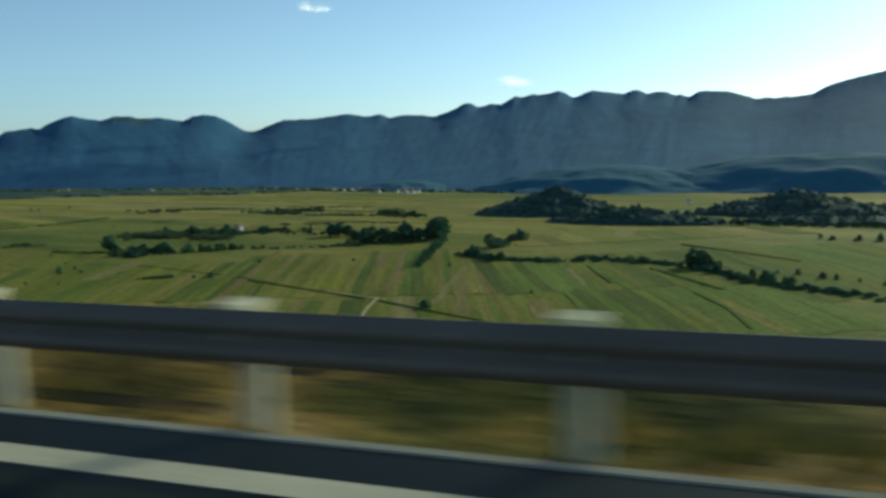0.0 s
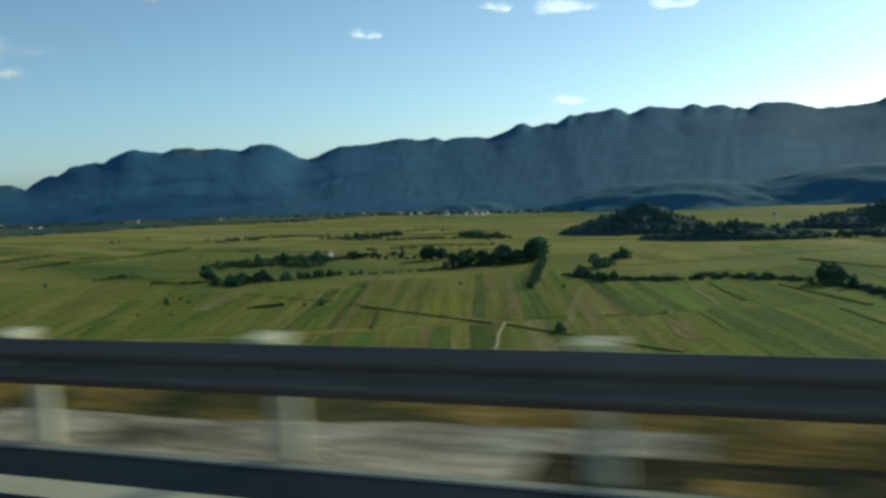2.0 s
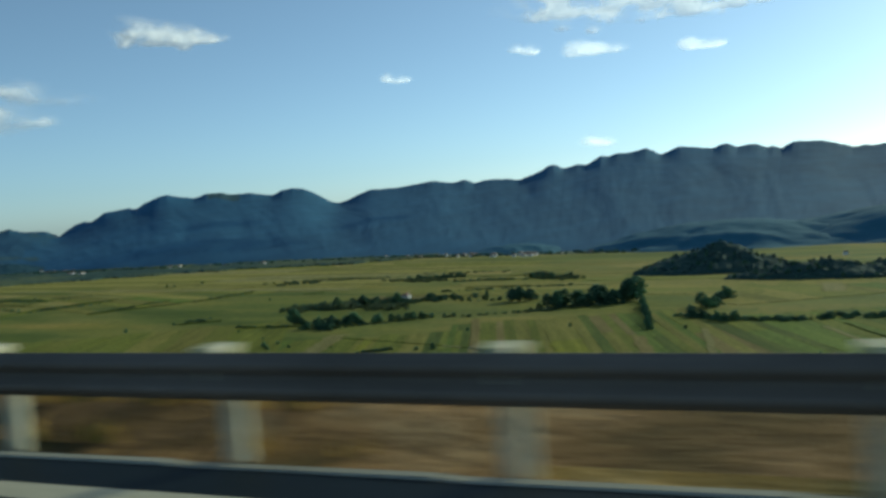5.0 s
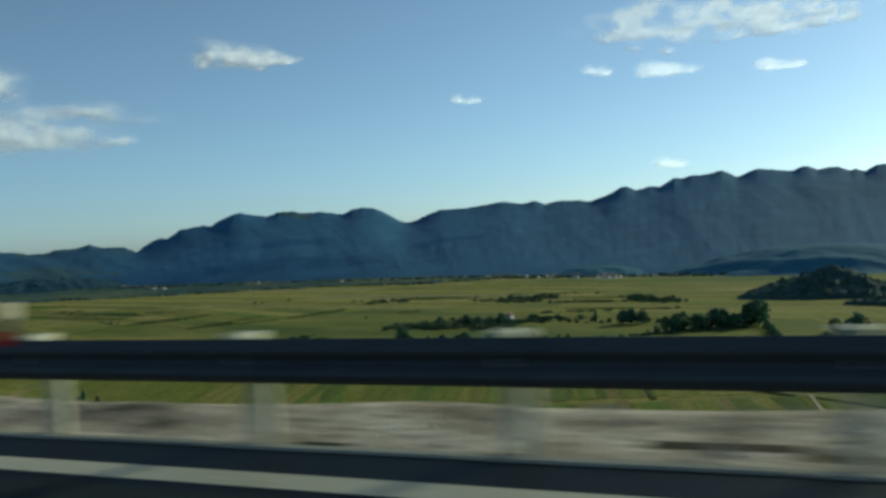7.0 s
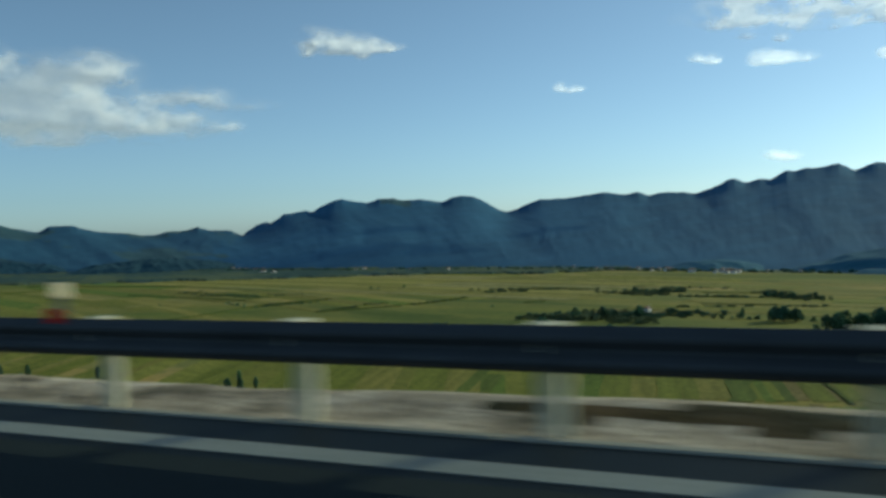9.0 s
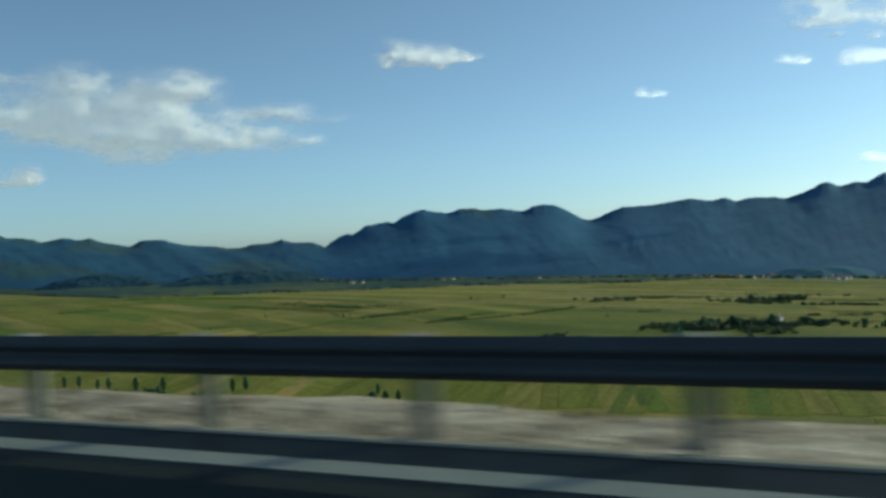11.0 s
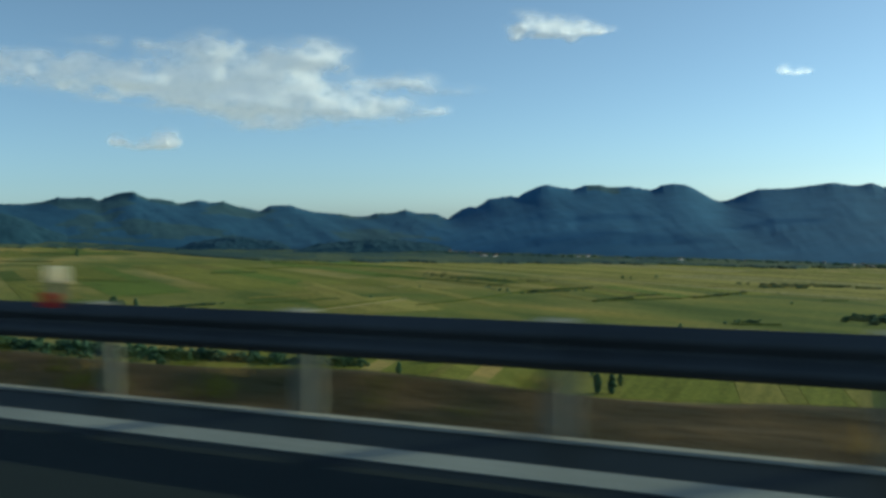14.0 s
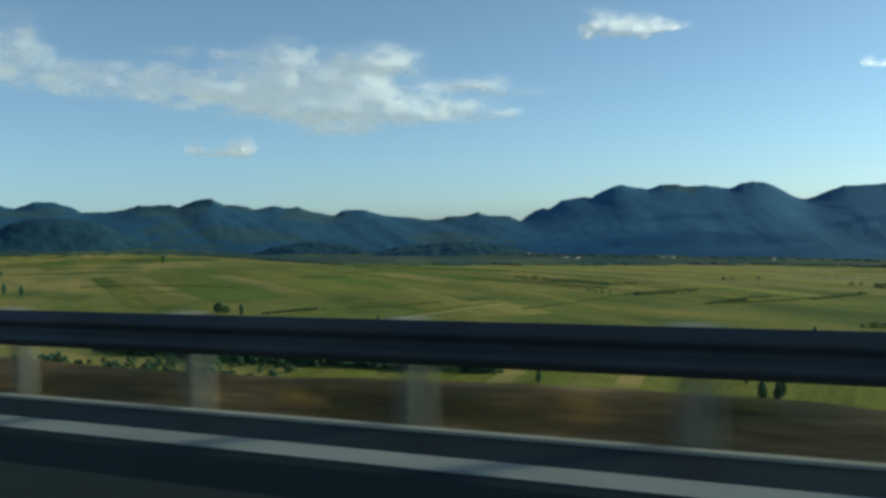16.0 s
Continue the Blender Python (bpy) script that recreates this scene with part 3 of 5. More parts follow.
def build_guardrail():
    rail = tagged(new("guardrail"), "galvanised steel guardrail on pale posts along the verge", "guardrail")
    w = [(0, 0), (-0.012, -0.016), (-0.07, -0.046), (-0.083, -0.075), (-0.07, -0.104), (-0.014, -0.134), (-0.004, -0.155),
         (-0.014, -0.176), (-0.07, -0.206), (-0.083, -0.235), (-0.07, -0.264), (-0.012, -0.294), (0, -0.31)]
    prof = [(o - 0.17, 0.795 + h) for o, h in w] + [(o - 0.162, 0.795 + h) for o, h in reversed(w)]
    for s in np.arange(-40.25, 456, 4.0):
        part("beam", sweep_mesh("beam", np.linspace(s - 0.16, s + 4, 5), prof, ZINC_GLARE if s < 150 else ZINC_NO_GLARE), rail, label="galvanised steel rail with two ridges" if s < 150 else "dark galvanised steel rail with two ridges, copy without glare")
    kinds = []
    # The first two kinds use the post colour lightened by glare.
    for mat, wide, top, back in ((ZINC_POST_GLARE, 0.14, 0.825, -0.06), (ZINC_POST_GLARE, 0.15, 0.79, -0.1), (ZINC_POST, 0.15, 0.79, -0.1)):
        bm = bmesh.new()
        channel(bm, wide, 0.06, -0.35, 0.73)
        post = done("post", bm, mat)
        bm = bmesh.new()
        box(bm, -wide / 2, 0.07, 0.5, wide / 2, 0.28, 0.506)
        box(bm, -wide / 2, 0.07, 0.506, -wide / 2 + 0.006, 0.28, top - 0.05)
        box(bm, wide / 2 - 0.006, 0.07, 0.506, wide / 2, 0.28, top - 0.05)
        spacer = done("spacer", bm, mat)
        bm = bmesh.new()
        box(bm, -wide / 2 - 0.005, back + 0.1, top - 0.05, wide / 2 + 0.005, 0.285, top)
        cap = done("cap", bm, mat, 0.003)
        bm = bmesh.new()
        for z in (0.62, 0.66):
            bmesh.ops.create_cone(bm, cap_ends=True, segments=8, radius1=0.016, radius2=0.012, depth=0.014,
                                  matrix=Matrix.Translation((0, 0.3, z)) @ Euler((radians(-90), 0, 0)).to_matrix().to_4x4())
        kinds.append((cap, post, spacer, done("bolt", bm, mat)))
    for s in POST_S:
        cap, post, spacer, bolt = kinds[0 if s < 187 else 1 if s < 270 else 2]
        place = bend(s, 0.12, 0)
        part("cap", cap, rail, place, "pale steel cap plate")
        part("post", post, rail, place)
        part("spacer", spacer, rail, place)
        part("bolt", bolt, rail, place)


build_guardrail()


def build_kerb():
    kerb = tagged(new("kerb"), "low pale concrete kerb between asphalt and verge", "kerb", kind="structure")
    bm = bmesh.new()
    box(bm, -0.992, -0.055, -0.12, 0.992, 0.055, 0.018)
    me = done("kerb_stone", bm, CONCRETE, 0.012)
    for s in np.arange(-40, 460, 2.0):
        part("kerb_stone", me, kerb, bend(s, -0.055, 0))


build_kerb()


def build_delineators():
    bm = bmesh.new()
    box(bm, -0.09, -0.02, 0.17, 0.09, 0.02, 0.31)
    board = done("head", bm, CREAM, 0.008)
    bm = bmesh.new()
    box(bm, -0.055, -0.01, -0.04, 0.055, 0.01, 0.19)
    stem = done("stem", bm, ZINC_POST, 0.003)
    bm = bmesh.new()
    box(bm, -0.075, 0.085, -0.05, 0.075, 0.095, 0.09)
    box(bm, -0.02, 0.012, 0.03, 0.02, 0.086, 0.06)
    red = done("reflector", bm, RED, 0.002)
    for s in (31.0, 57.2, 82.9, 107.6, 133.5, 159.2, 184.9, 212.5, 237, 262, 290.8, 316, 342.6, 365.0, 391.3, 417.8):
        d = tagged(new("delineator"), "cream-white delineator with a red reflector on the guardrail", "delineator", "delineators on the guardrail")
        d.matrix_basis = bend(s, -0.13, 0.79)
        part("head", board, d, label="cream-white plastic head")
        part("stem", stem, d)
        part("reflector", red, d, label="red reflector plate")


build_delineators()


def build_marker():
    d = tagged(new("distance_marker"), "small green and white distance board on a steel post", "road sign")
    d.matrix_basis = bend(50.6, 0.42, 0)
    bm = bmesh.new()
    bmesh.ops.create_cone(bm, cap_ends=True, segments=12, radius1=0.03, radius2=0.03, depth=1.95, matrix=Matrix.Translation((0, 0, 0.775)))
    part("post", done("post", bm, ZINC_POST), d)
    bm = bmesh.new()
    box(bm, -0.16, 0.032, 1.52, 0.16, 0.05, 1.74)
    part("upper_board", done("upper_board", bm, GREEN_SIGN, 0.005), d, label="green board with white bars")
    bm = bmesh.new()
    for z, h in ((1.545, 0.014), (1.575, 0.01), (1.67, 0.014), (1.70, 0.014)):
        box(bm, -0.145, 0.052, z, 0.145, 0.056, z + h)
    part("bars", done("bars", bm, WHITE), d)
    bm = bmesh.new()
    box(bm, -0.16, 0.032, 1.31, 0.16, 0.05, 1.51)
    part("lower_board", done("lower_board", bm, CREAM, 0.005), d, label="pale lower board")


build_marker()


# ---- mountains ----
# azimuth from the valley's middle and height of the skyline, from west to east
RIDGE_WEST = ((-84, 120), (-77.6, 110), (-76.9, 98), (-75.9, 127), (-74.8, 123), (-73.8, 96), (-73.4, 75), (-72.0, 75), (-71.3, 79), (-70.2, 101),
              (-68.4, 101), (-67.9, 89), (-66.9, 120), (-66.0, 129), (-65.2, 95), (-64.6, 94), (-63.9, 85), (-63.4, 70), (-62.2, 87), (-61.5, 74),
              (-60.8, 79), (-60.1, 58), (-58.5, 32), (-57.9, 56), (-56.7, 59), (-55.8, 35), (-54.8, 18), (-53.5, 10), (-52.6, -3))
RIDGE_MIDDLE = ((-51.8, -2), (-51.2, 10), (-50.0, 13), (-49.3, 27), (-48.7, 11), (-47.3, 5), (-46.6, -23), (-45.7, 27), (-45.1, 39), (-44.7, 35), (-43.9, 77),
                (-42.5, 89), (-42.0, 84), (-41.6, 106), (-40.6, 140), (-40.1, 143), (-39.3, 129), (-38.5, 120), (-37.7, 137), (-36.9, 139), (-36.1, 124),
                (-34.9, 128), (-33.6, 108), (-32.9, 134), (-32.2, 137), (-31.4, 128), (-30.7, 98), (-29.8, 54), (-29.3, 46), (-28.8, 56), (-28.0, 84),
                (-27.2, 103), (-25.2, 105), (-23.1, 126), (-21.8, 109), (-20.9, 121), (-20.3, 99), (-19.5, 112), (-17.9, 109), (-17.4, 98), (-16.1, 130))
RIDGE_EAST = ((-15.5, 156), (-15.0, 166), (-14.4, 139), (-13.5, 158), (-12.9, 151), (-12.0, 191), (-11.6, 184), (-11.1, 195), (-10.0, 195), (-9.1, 212), (-8.2, 173),
              (-7.5, 193), (-7.0, 206), (-5.0, 183), (-4.5, 198), (-4.1, 200), (-3.6, 181), (-2.9, 188), (-2.4, 186), (-1.8, 165), (-1.5, 172), (-1.0, 157),
              (-0.3, 185), (1.4, 176), (2.9, 137), (4.2, 138), (5.4, 141), (6.2, 149), (7.0, 185), (8.0, 207), (10.0, 238), (16, 260), (24, 180))
RIDGE = RIDGE_WEST + RIDGE_MIDDLE + RIDGE_EAST


def ridge_height(az, span=0.1):
    a, h = np.array([r[0] for r in RIDGE], float), np.array([r[1] for r in RIDGE], float)
    out = 0
    for k in np.linspace(-1, 1, 9):
        out = out + (1 - 0.8 * k * k) / 6.0 * np.interp(az + k * span, a, h)
    return out + (3.0 * fbm(np.asarray(az) * 4.4, np.asarray(az) * 0 + 0.7, 4, 17) if span < 1 else 0)


def foot_radius(az):
    return np.minimum(1985 / np.maximum(np.cos(np.radians(az)), 0.2), np.interp(az, (-90, -70, -60, -50, -40), (3700, 3700, 3450, 3000, 2800)))


def canopy(x, y, seed):
    """Rounded tree crowns."""
    a = value_noise(x / 9, y / 9, seed)
    b = value_noise(x / 17 + 5, y / 17, seed + 1)
    return np.abs(a - 0.5) * 6 + b * 5


def build_mountains():
    az = np.arange(-84, 24, 0.075)
    q = np.concatenate([np.linspace(-0.015, 1.0, 210), np.linspace(1.006, 1.05, 6)])
    A, Q = np.meshgrid(az, q, indexing="ij")
    rf = foot_radius(A)
    rr = 4500.0 + 0 * A
    R = rf + (rr - rf) * Q
    x, y = -200 + R * np.sin(np.radians(A)), R * np.cos(np.radians(A))
    e0 = (valley(x, y) - 3) / rf
    crest, mid, broad = (ridge_height(az, k)[:, None] for k in (0.1, 1.1, 3.0))
    up, top = np.clip(Q, 0, 1), smooth(Q, 0.8, 1.0)
    e1 = ((mid * up + broad * (1 - up)) * (1 - top) + crest * top) / rr
    g = np.where(Q < 0, Q * 3, np.clip(Q, 0, 1) ** 0.75)
    lean = A + 2.6 * Q + 0.8 * fbm(A / 3.0 + 7, Q * 1.6, 3, 3)
    spur = 1.3 * (0.25 - np.sqrt(fbm(lean / 2.9, Q * 0.8 + 0.2 * lean, 2, 61) ** 2 + 0.05))
    gully = 0.22 - np.abs(fbm(lean / 0.9 + 1.2 * Q, Q * 2.6, 3, 67))
    knoll = fbm(A / 2.2 + 0.6 * fbm(A / 4.0, Q * 2.0, 2, 79), Q * 2.5 + 0.15 * A, 4, 77)
    e = e0 + (e1 - e0) * g
    body = smooth(Q, 0.0, 0.16) * (1 - smooth(Q, 0.72, 1.0))
    Z = e * R + ((4 + 7 * smooth(-A, 46, 54)) * spur + 0.6 * gully + 7 * knoll) * body
    Z = np.minimum(Z, (e0 + (crest / rr - e0) * (0.96 + 0.04 * np.clip(Q, 0, 1))) * R)
    tree = canopy(x / 1.6, y / 1.6, 71) * smooth(Q, 0.93, 1.0) * 0.6
    Z = Z + tree - 3.5 * smooth(Q, 0.5, 1.0)
    back = np.clip(Q - 1.0, 0, 1)
    Z = Z - back * 3000
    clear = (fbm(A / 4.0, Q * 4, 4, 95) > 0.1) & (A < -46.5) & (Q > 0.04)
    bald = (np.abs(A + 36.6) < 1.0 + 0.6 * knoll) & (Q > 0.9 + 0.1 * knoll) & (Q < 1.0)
    me = grid_mesh("mountain_range", x, y, Z, [HAZY_FOREST, HAZY_PASTURE, HAZY_FOREST_WEST], smooth_shade=True, indices=np.where(clear | bald, 1, np.where(A < -46.4 - 4.0 * (1 - Q) + 1.2 * fbm(A * 2, Q * 6, 3, 99), 2, 0))[:-1, :-1])
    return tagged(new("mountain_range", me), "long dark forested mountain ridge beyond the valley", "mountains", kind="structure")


build_mountains()


HILL_TREES = []


def build_hill(name, cx, cy, rx, ry, turn, top, label, tail=0.0, mat=BELT):
    n, m = 150, 110
    u, v = np.meshgrid(np.linspace(-1.15 - tail, 1.15 + tail, n), np.linspace(-1.15, 1.15, m), indexing="ij")
    uu = u / (1 + tail * smooth(np.abs(u), 0.5, 1.2))
    r = np.sqrt(uu * uu + v * v) + 0.14 * fbm(u * 3 + cx, v * 3, 3, 81)
    c, s = math.cos(radians(turn)), math.sin(radians(turn))
    X, Y = cx + u * rx * c - v * ry * s, cy + u * rx * s + v * ry * c
    base = valley(X, Y)
    hgt = top * (np.clip(1 - r, 0, 1) ** 1.05 if mat is BELT else np.clip(1 - r * r, 0, 1) ** 1.4)
    Z = base - 2.0 + np.where(r < 1.0, 2.0 + hgt + (0.2 if mat is HAZY_FOOTHILL_NEAR else 0.75) * canopy(X, Y, 91) * smooth(1.0 - r, 0.0, 0.06), 0.0)
    keep = (r[:-1, :-1] < 1.06)
    if mat is BELT:
        inside = np.argwhere((r < 0.97) & (np.random.RandomState(int(abs(cx))).rand(n, m) < 260.0 * rx * ry / 9000.0 / ((r < 0.97).sum())))
        HILL_TREES.extend((float(X[i, j]), float(Y[i, j]), float(Z[i, j])) for i, j in inside)
    me = grid_mesh(name, X, Y, Z, [mat], keep=keep, smooth_shade=True)
    return tagged(new(name, me), label, "hill", kind="structure")


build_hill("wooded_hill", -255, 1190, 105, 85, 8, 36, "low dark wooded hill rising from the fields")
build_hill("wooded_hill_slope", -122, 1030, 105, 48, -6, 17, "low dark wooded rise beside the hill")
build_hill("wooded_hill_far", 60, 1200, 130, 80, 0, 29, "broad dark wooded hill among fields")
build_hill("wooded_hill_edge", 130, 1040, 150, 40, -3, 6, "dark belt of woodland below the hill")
build_hill("foothill_village", -805, 2040, 130, 115, 4, 20, "small dark forested spur behind the village", mat=HAZY_FOOTHILL_NEAR)
build_hill("foothill_front", -310, 2095, 345, 235, 2, 56, "dark forested foothill in front of the ridge", mat=HAZY_FOOTHILL_NEAR)
build_hill("foothill_north", 190, 2150, 545, 285, -2, 76, "broad dark forested foothill in front of the ridge", mat=HAZY_FOOTHILL_NEAR)
build_hill("foothill_west", -3860, 985, 370, 215, 75, 114, "dark forested foothill at the valley's edge", mat=HAZY_FOOTHILL)
build_hill("foothill_middle", -3180, 1690, 230, 160, 60, 46, "rounded forested foothill below the ridge", mat=HAZY_FOOTHILL)
build_hill("foothill_east", -2590, 1868, 300, 120, 52, 42, "grassy olive foothill below the ridge", mat=HAZY_PASTURE)


def build_woodland_belt():
    """Low woodland and orchards between the fields and the mountain's foot."""
    az = np.arange(-82, -22, 0.06)
    near = np.interp(az, (-82, -70, -66.5, -63, -60, -55, -50, -42, -35, -31, -27, -22), (3520, 3480, 3250, 2560, 2290, 2160, 2125, 2075, 2060, 2010, 1990, 2080))
    near = near + 85 * fbm(az / 1.4, az * 0 + 0.3, 5, 201)
    q = np.linspace(0, 1, 90) ** 1.4
    A, Q = np.meshgrid(az, q, indexing="ij")
    R = near[:, None] + (np.maximum(foot_radius(A) + 30, near[:, None] + 40) - near[:, None]) * Q
    X, Y = -200 + R * np.sin(np.radians(A)), R * np.cos(np.radians(A))
    clumps = np.clip(fbm(X / 70, Y / 70, 3, 205) + 0.35, 0, 1)
    Z = valley(X, Y) - 1.5 + (2.0 + 3.0 * clumps + 0.45 * canopy(X, Y, 207)) * smooth(Q, 0.0, 0.02)
    tone = fbm(X / 160, Y / 90, 3, 209) > 0.12
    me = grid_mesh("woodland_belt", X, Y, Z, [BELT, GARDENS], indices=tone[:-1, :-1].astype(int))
    return tagged(new("woodland_belt", me), "dark low woodland and orchards at the mountain's foot", "woodland", kind="structure")


build_woodland_belt()


# ---- trees and bushes ----
def clump_bm(bm, centre, size, rng):
    geom = bmesh.ops.create_icosphere(bm, subdivisions=1, radius=1.0)
    tilt = Euler((rng.uniform(0, 6), rng.uniform(0, 6), rng.uniform(0, 6))).to_matrix()
    for v in geom["verts"]:
        k = 0.68 + 0.62 * rng.random()
        p = tilt @ (v.co * k)
        v.co = Vector((p.x * size[0], p.y * size[1], p.z * size[2])) + centre


def tree_meshes(kind, seed, share=1.0):
    """A trunk with limbs and a crown of many uneven clumps with gaps; one metre of height to one unit, ten units high."""
    rng = random.Random(seed)
    bm = bmesh.new()
    bmesh.ops.create_cone(bm, cap_ends=True, segments=7, radius1=0.34, radius2=0.14, depth=5.4, matrix=Matrix.Translation((0, 0, 2.4)))
    for k in range(5):
        a = k * 1.3 + rng.random()
        m = Matrix.Translation((0, 0, 3.0 + 0.5 * k)) @ Euler((0, radians(45), a)).to_matrix().to_4x4() @ Matrix.Translation((0, 0, 1.1))
        bmesh.ops.create_cone(bm, cap_ends=True, segments=5, radius1=0.12, radius2=0.04, depth=2.4, matrix=m)
    trunk = done("trunk", bm, BARK)
    bm = bmesh.new()
    count = int({"broad": 95, "poplar": 60, "bush": 64}[kind] * share)
    grown = share ** -0.3
    for k in range(count):
        f = (k + 0.5) / count
        a = k * 2.399 + rng.uniform(-0.6, 0.6)
        if kind == "broad":
            z = 2.0 + 7.4 * f + rng.uniform(-0.4, 0.4)
            r = 3.5 * math.sin(math.pi * min(0.95, 0.16 + 0.82 * f)) ** 0.7 * rng.uniform(0.3, 1.08)
            s = rng.uniform(0.45, 0.95) * grown
            size = (s, s, s * 0.8)
        elif kind == "poplar":
            z = 0.9 + 8.7 * f
            r = 1.25 * math.sin(math.pi * (0.12 + 0.8 * f)) * rng.uniform(0.2, 1.05)
            s = rng.uniform(0.35, 0.62)
            size = (s, s, s * 1.5)
        else:
            z = 0.5 + 7.2 * f * rng.uniform(0.75, 1.1)
            r = 4.6 * math.cos(1.3 * f) ** 0.8 * rng.uniform(0.15, 1.05)
            s = rng.uniform(0.65, 1.25) * grown
            size = (s, s, s * 0.85)
        clump_bm(bm, Vector((r * math.cos(a), r * math.sin(a), z)), size, rng)
    return trunk, done("crown", bm, HAZY_LEAF if seed % 2 else HAZY_LEAF_DARK)


MODELS = {k: [tree_meshes(k, sd + j) for j in range(3)] for k, sd in (("broad", 11), ("poplar", 31), ("bush", 51))}
FAR_CROWNS = {k: [tree_meshes(k, sd + j, 0.28)[1] for j in range(3)] for k, sd in (("broad", 71), ("bush", 91))}
LABELS = {"broad": ("tree", "broad leafy green tree standing in the fields", "trees in the valley"),
          "poplar": ("tree", "slender dark upright tree standing in the fields", "slender trees in the valley"),
          "bush": ("bush", "round dark green bush at a field edge", "bushes in the valley")}
NAMES = {"broad": "tree", "poplar": "slender_tree", "bush": "bush"}
PLANT = random.Random(7)


def plant(kind, x, y, height, wide=1.0):
    trunk, crown = MODELS[kind][PLANT.randrange(3)]
    cat, label, grp = LABELS[kind]
    ob = tagged(new(NAMES[kind]), label, cat, grp)
    k = height / 10.0
    m = pose(x, y, float(valley(x, y)) - 0.6, 0, 0, PLANT.uniform(0, 360))
    ob.matrix_basis = m @ Matrix.Diagonal((k * wide, k * wide, k, 1))
    part("trunk", trunk, ob)
    part("crown", crown, ob)
    return ob


FAR_VERTS, FAR_FACES, FAR_MATS = [], [], []


def plant_far(kind, x, y, height, wide=1.0, tone=-1):
    """One more plant of the far hedges, which are a single mesh."""
    crown = FAR_CROWNS[kind][PLANT.randrange(3)]
    k = height / 10.0
    m = pose(x, y, float(valley(x, y)) - 0.12 * height, 0, 0, PLANT.uniform(0, 360)) @ Matrix.Diagonal((k * wide, k * wide, k, 1))
    n = len(FAR_VERTS)
    FAR_VERTS.extend(tuple(m @ v.co) for v in crown.vertices)
    FAR_FACES.extend(tuple(n + i for i in p.vertices) for p in crown.polygons)
    FAR_MATS.extend([tone if tone >= 0 else PLANT.randrange(2)] * len(crown.polygons))


def row(kinds, a, b, count, height, jitter=4.0, wide=1.0, far=False):
    for k in range(count):
        f = (k + PLANT.uniform(0.2, 0.8)) / count
        (plant_far if far else plant)(PLANT.choice(kinds), a[0] + (b[0] - a[0]) * f + PLANT.uniform(-jitter, jitter), a[1] + (b[1] - a[1]) * f + PLANT.uniform(-jitter, jitter),
              height * PLANT.uniform(0.45, 1.35), wide * PLANT.uniform(0.85, 1.25))


MIX = ("broad", "bush")
def scrub(pts, spread, density, height, tone=2, singly=False):
    """Low thicket along a line, wide or narrow, thinning out towards its edges."""
    pts = [Vector(p) for p in pts]
    for a, b in zip(pts, pts[1:]):
        for k in range(max(2, int((b - a).length * density))):
            p = a.lerp(b, PLANT.random())
            at = p.x + PLANT.gauss(0, spread), p.y + PLANT.gauss(0, spread)
            if singly:
                plant("bush", *at, height * PLANT.uniform(0.5, 1.25), PLANT.uniform(1.3, 2.2))
            else:
                plant_far("bush", *at, height * PLANT.uniform(0.5, 1.25), PLANT.uniform(1.3, 2.2), tone)


# hedge with a wooded patch behind it
row(("broad",), (-582, 682), (-566, 678), 4, 14, 2, 1.25)
row(("broad", "bush"), (-566, 678), (-504, 682), 15, 8.5, 5, 1.25)
row(("bush",), (-560, 655), (-515, 648), 7, 7, 5, 1.3)
row(MIX, (-504, 684), (-461, 712), 7, 8.5, 3, 1.3)
row(MIX, (-461, 712), (-426, 722), 3, 5, 3, 1.2)
scrub([(-645, 792), (-600, 825), (-545, 842), (-500, 872)], 15, 0.75, 6, 1)
scrub([(-620, 805), (-560, 800), (-525, 782)], 12, 0.7, 6)
row(("broad",), (-605, 805), (-545, 830), 7, 10, 10, 1.2)
scrub([(-635, 664), (-577, 668)], 1.5, 0.5, 2.6, 1)
scrub([(-520, 660), (-469, 716), (-420, 722), (-344, 757)], 1.6, 0.35, 2.4, 1)
row(("bush",), (-626, 664), (-615, 666), 2, 5, 2)
# tall trees in the middle
row(("bush", "broad"), (-520, 846), (-285, 832), 20, 5, 5, 1.3)
row(("broad",), (-369, 768), (-290, 815), 20, 13, 7, 1.15)
row(("broad",), (-330, 802), (-285, 822), 12, 18, 8, 1.2)
row(("poplar",), (-459, 842), (-448, 844), 3, 11, 2, 1.3)
row(("broad",), (-420, 828), (-396, 828), 6, 12, 3, 1.2)
row(("bush",), (-281, 806), (-244, 634), 34, 8, 1.5, 0.75)
scrub([(-370, 762), (-290, 800)], 4, 0.5, 4, 1)
# hedges to the other side
row(MIX, (-225, 718), (-212, 825), 15, 11, 7, 1.2)
row(("bush",), (-228, 700), (-190, 676), 10, 7, 4, 1.2)
scrub([(-232, 706), (-193, 678), (-141, 676), (-118, 698), (-80, 682), (-45, 672)], 3.0, 0.5, 4.5, 1, True)
row(("bush",), (-150, 680), (-60, 684), 12, 5.5, 3, 1.2)
row(("broad",), (-44, 668), (-18, 660), 5, 14, 3)
scrub([(-45, 668), (-1, 612), (30, 584), (110, 545)], 4.0, 0.5, 4.5, 1, True)
row(MIX, (-30, 655), (28, 590), 12, 6.5, 4, 1.25)
row(("bush",), (20, 650), (110, 590), 8, 6, 4)


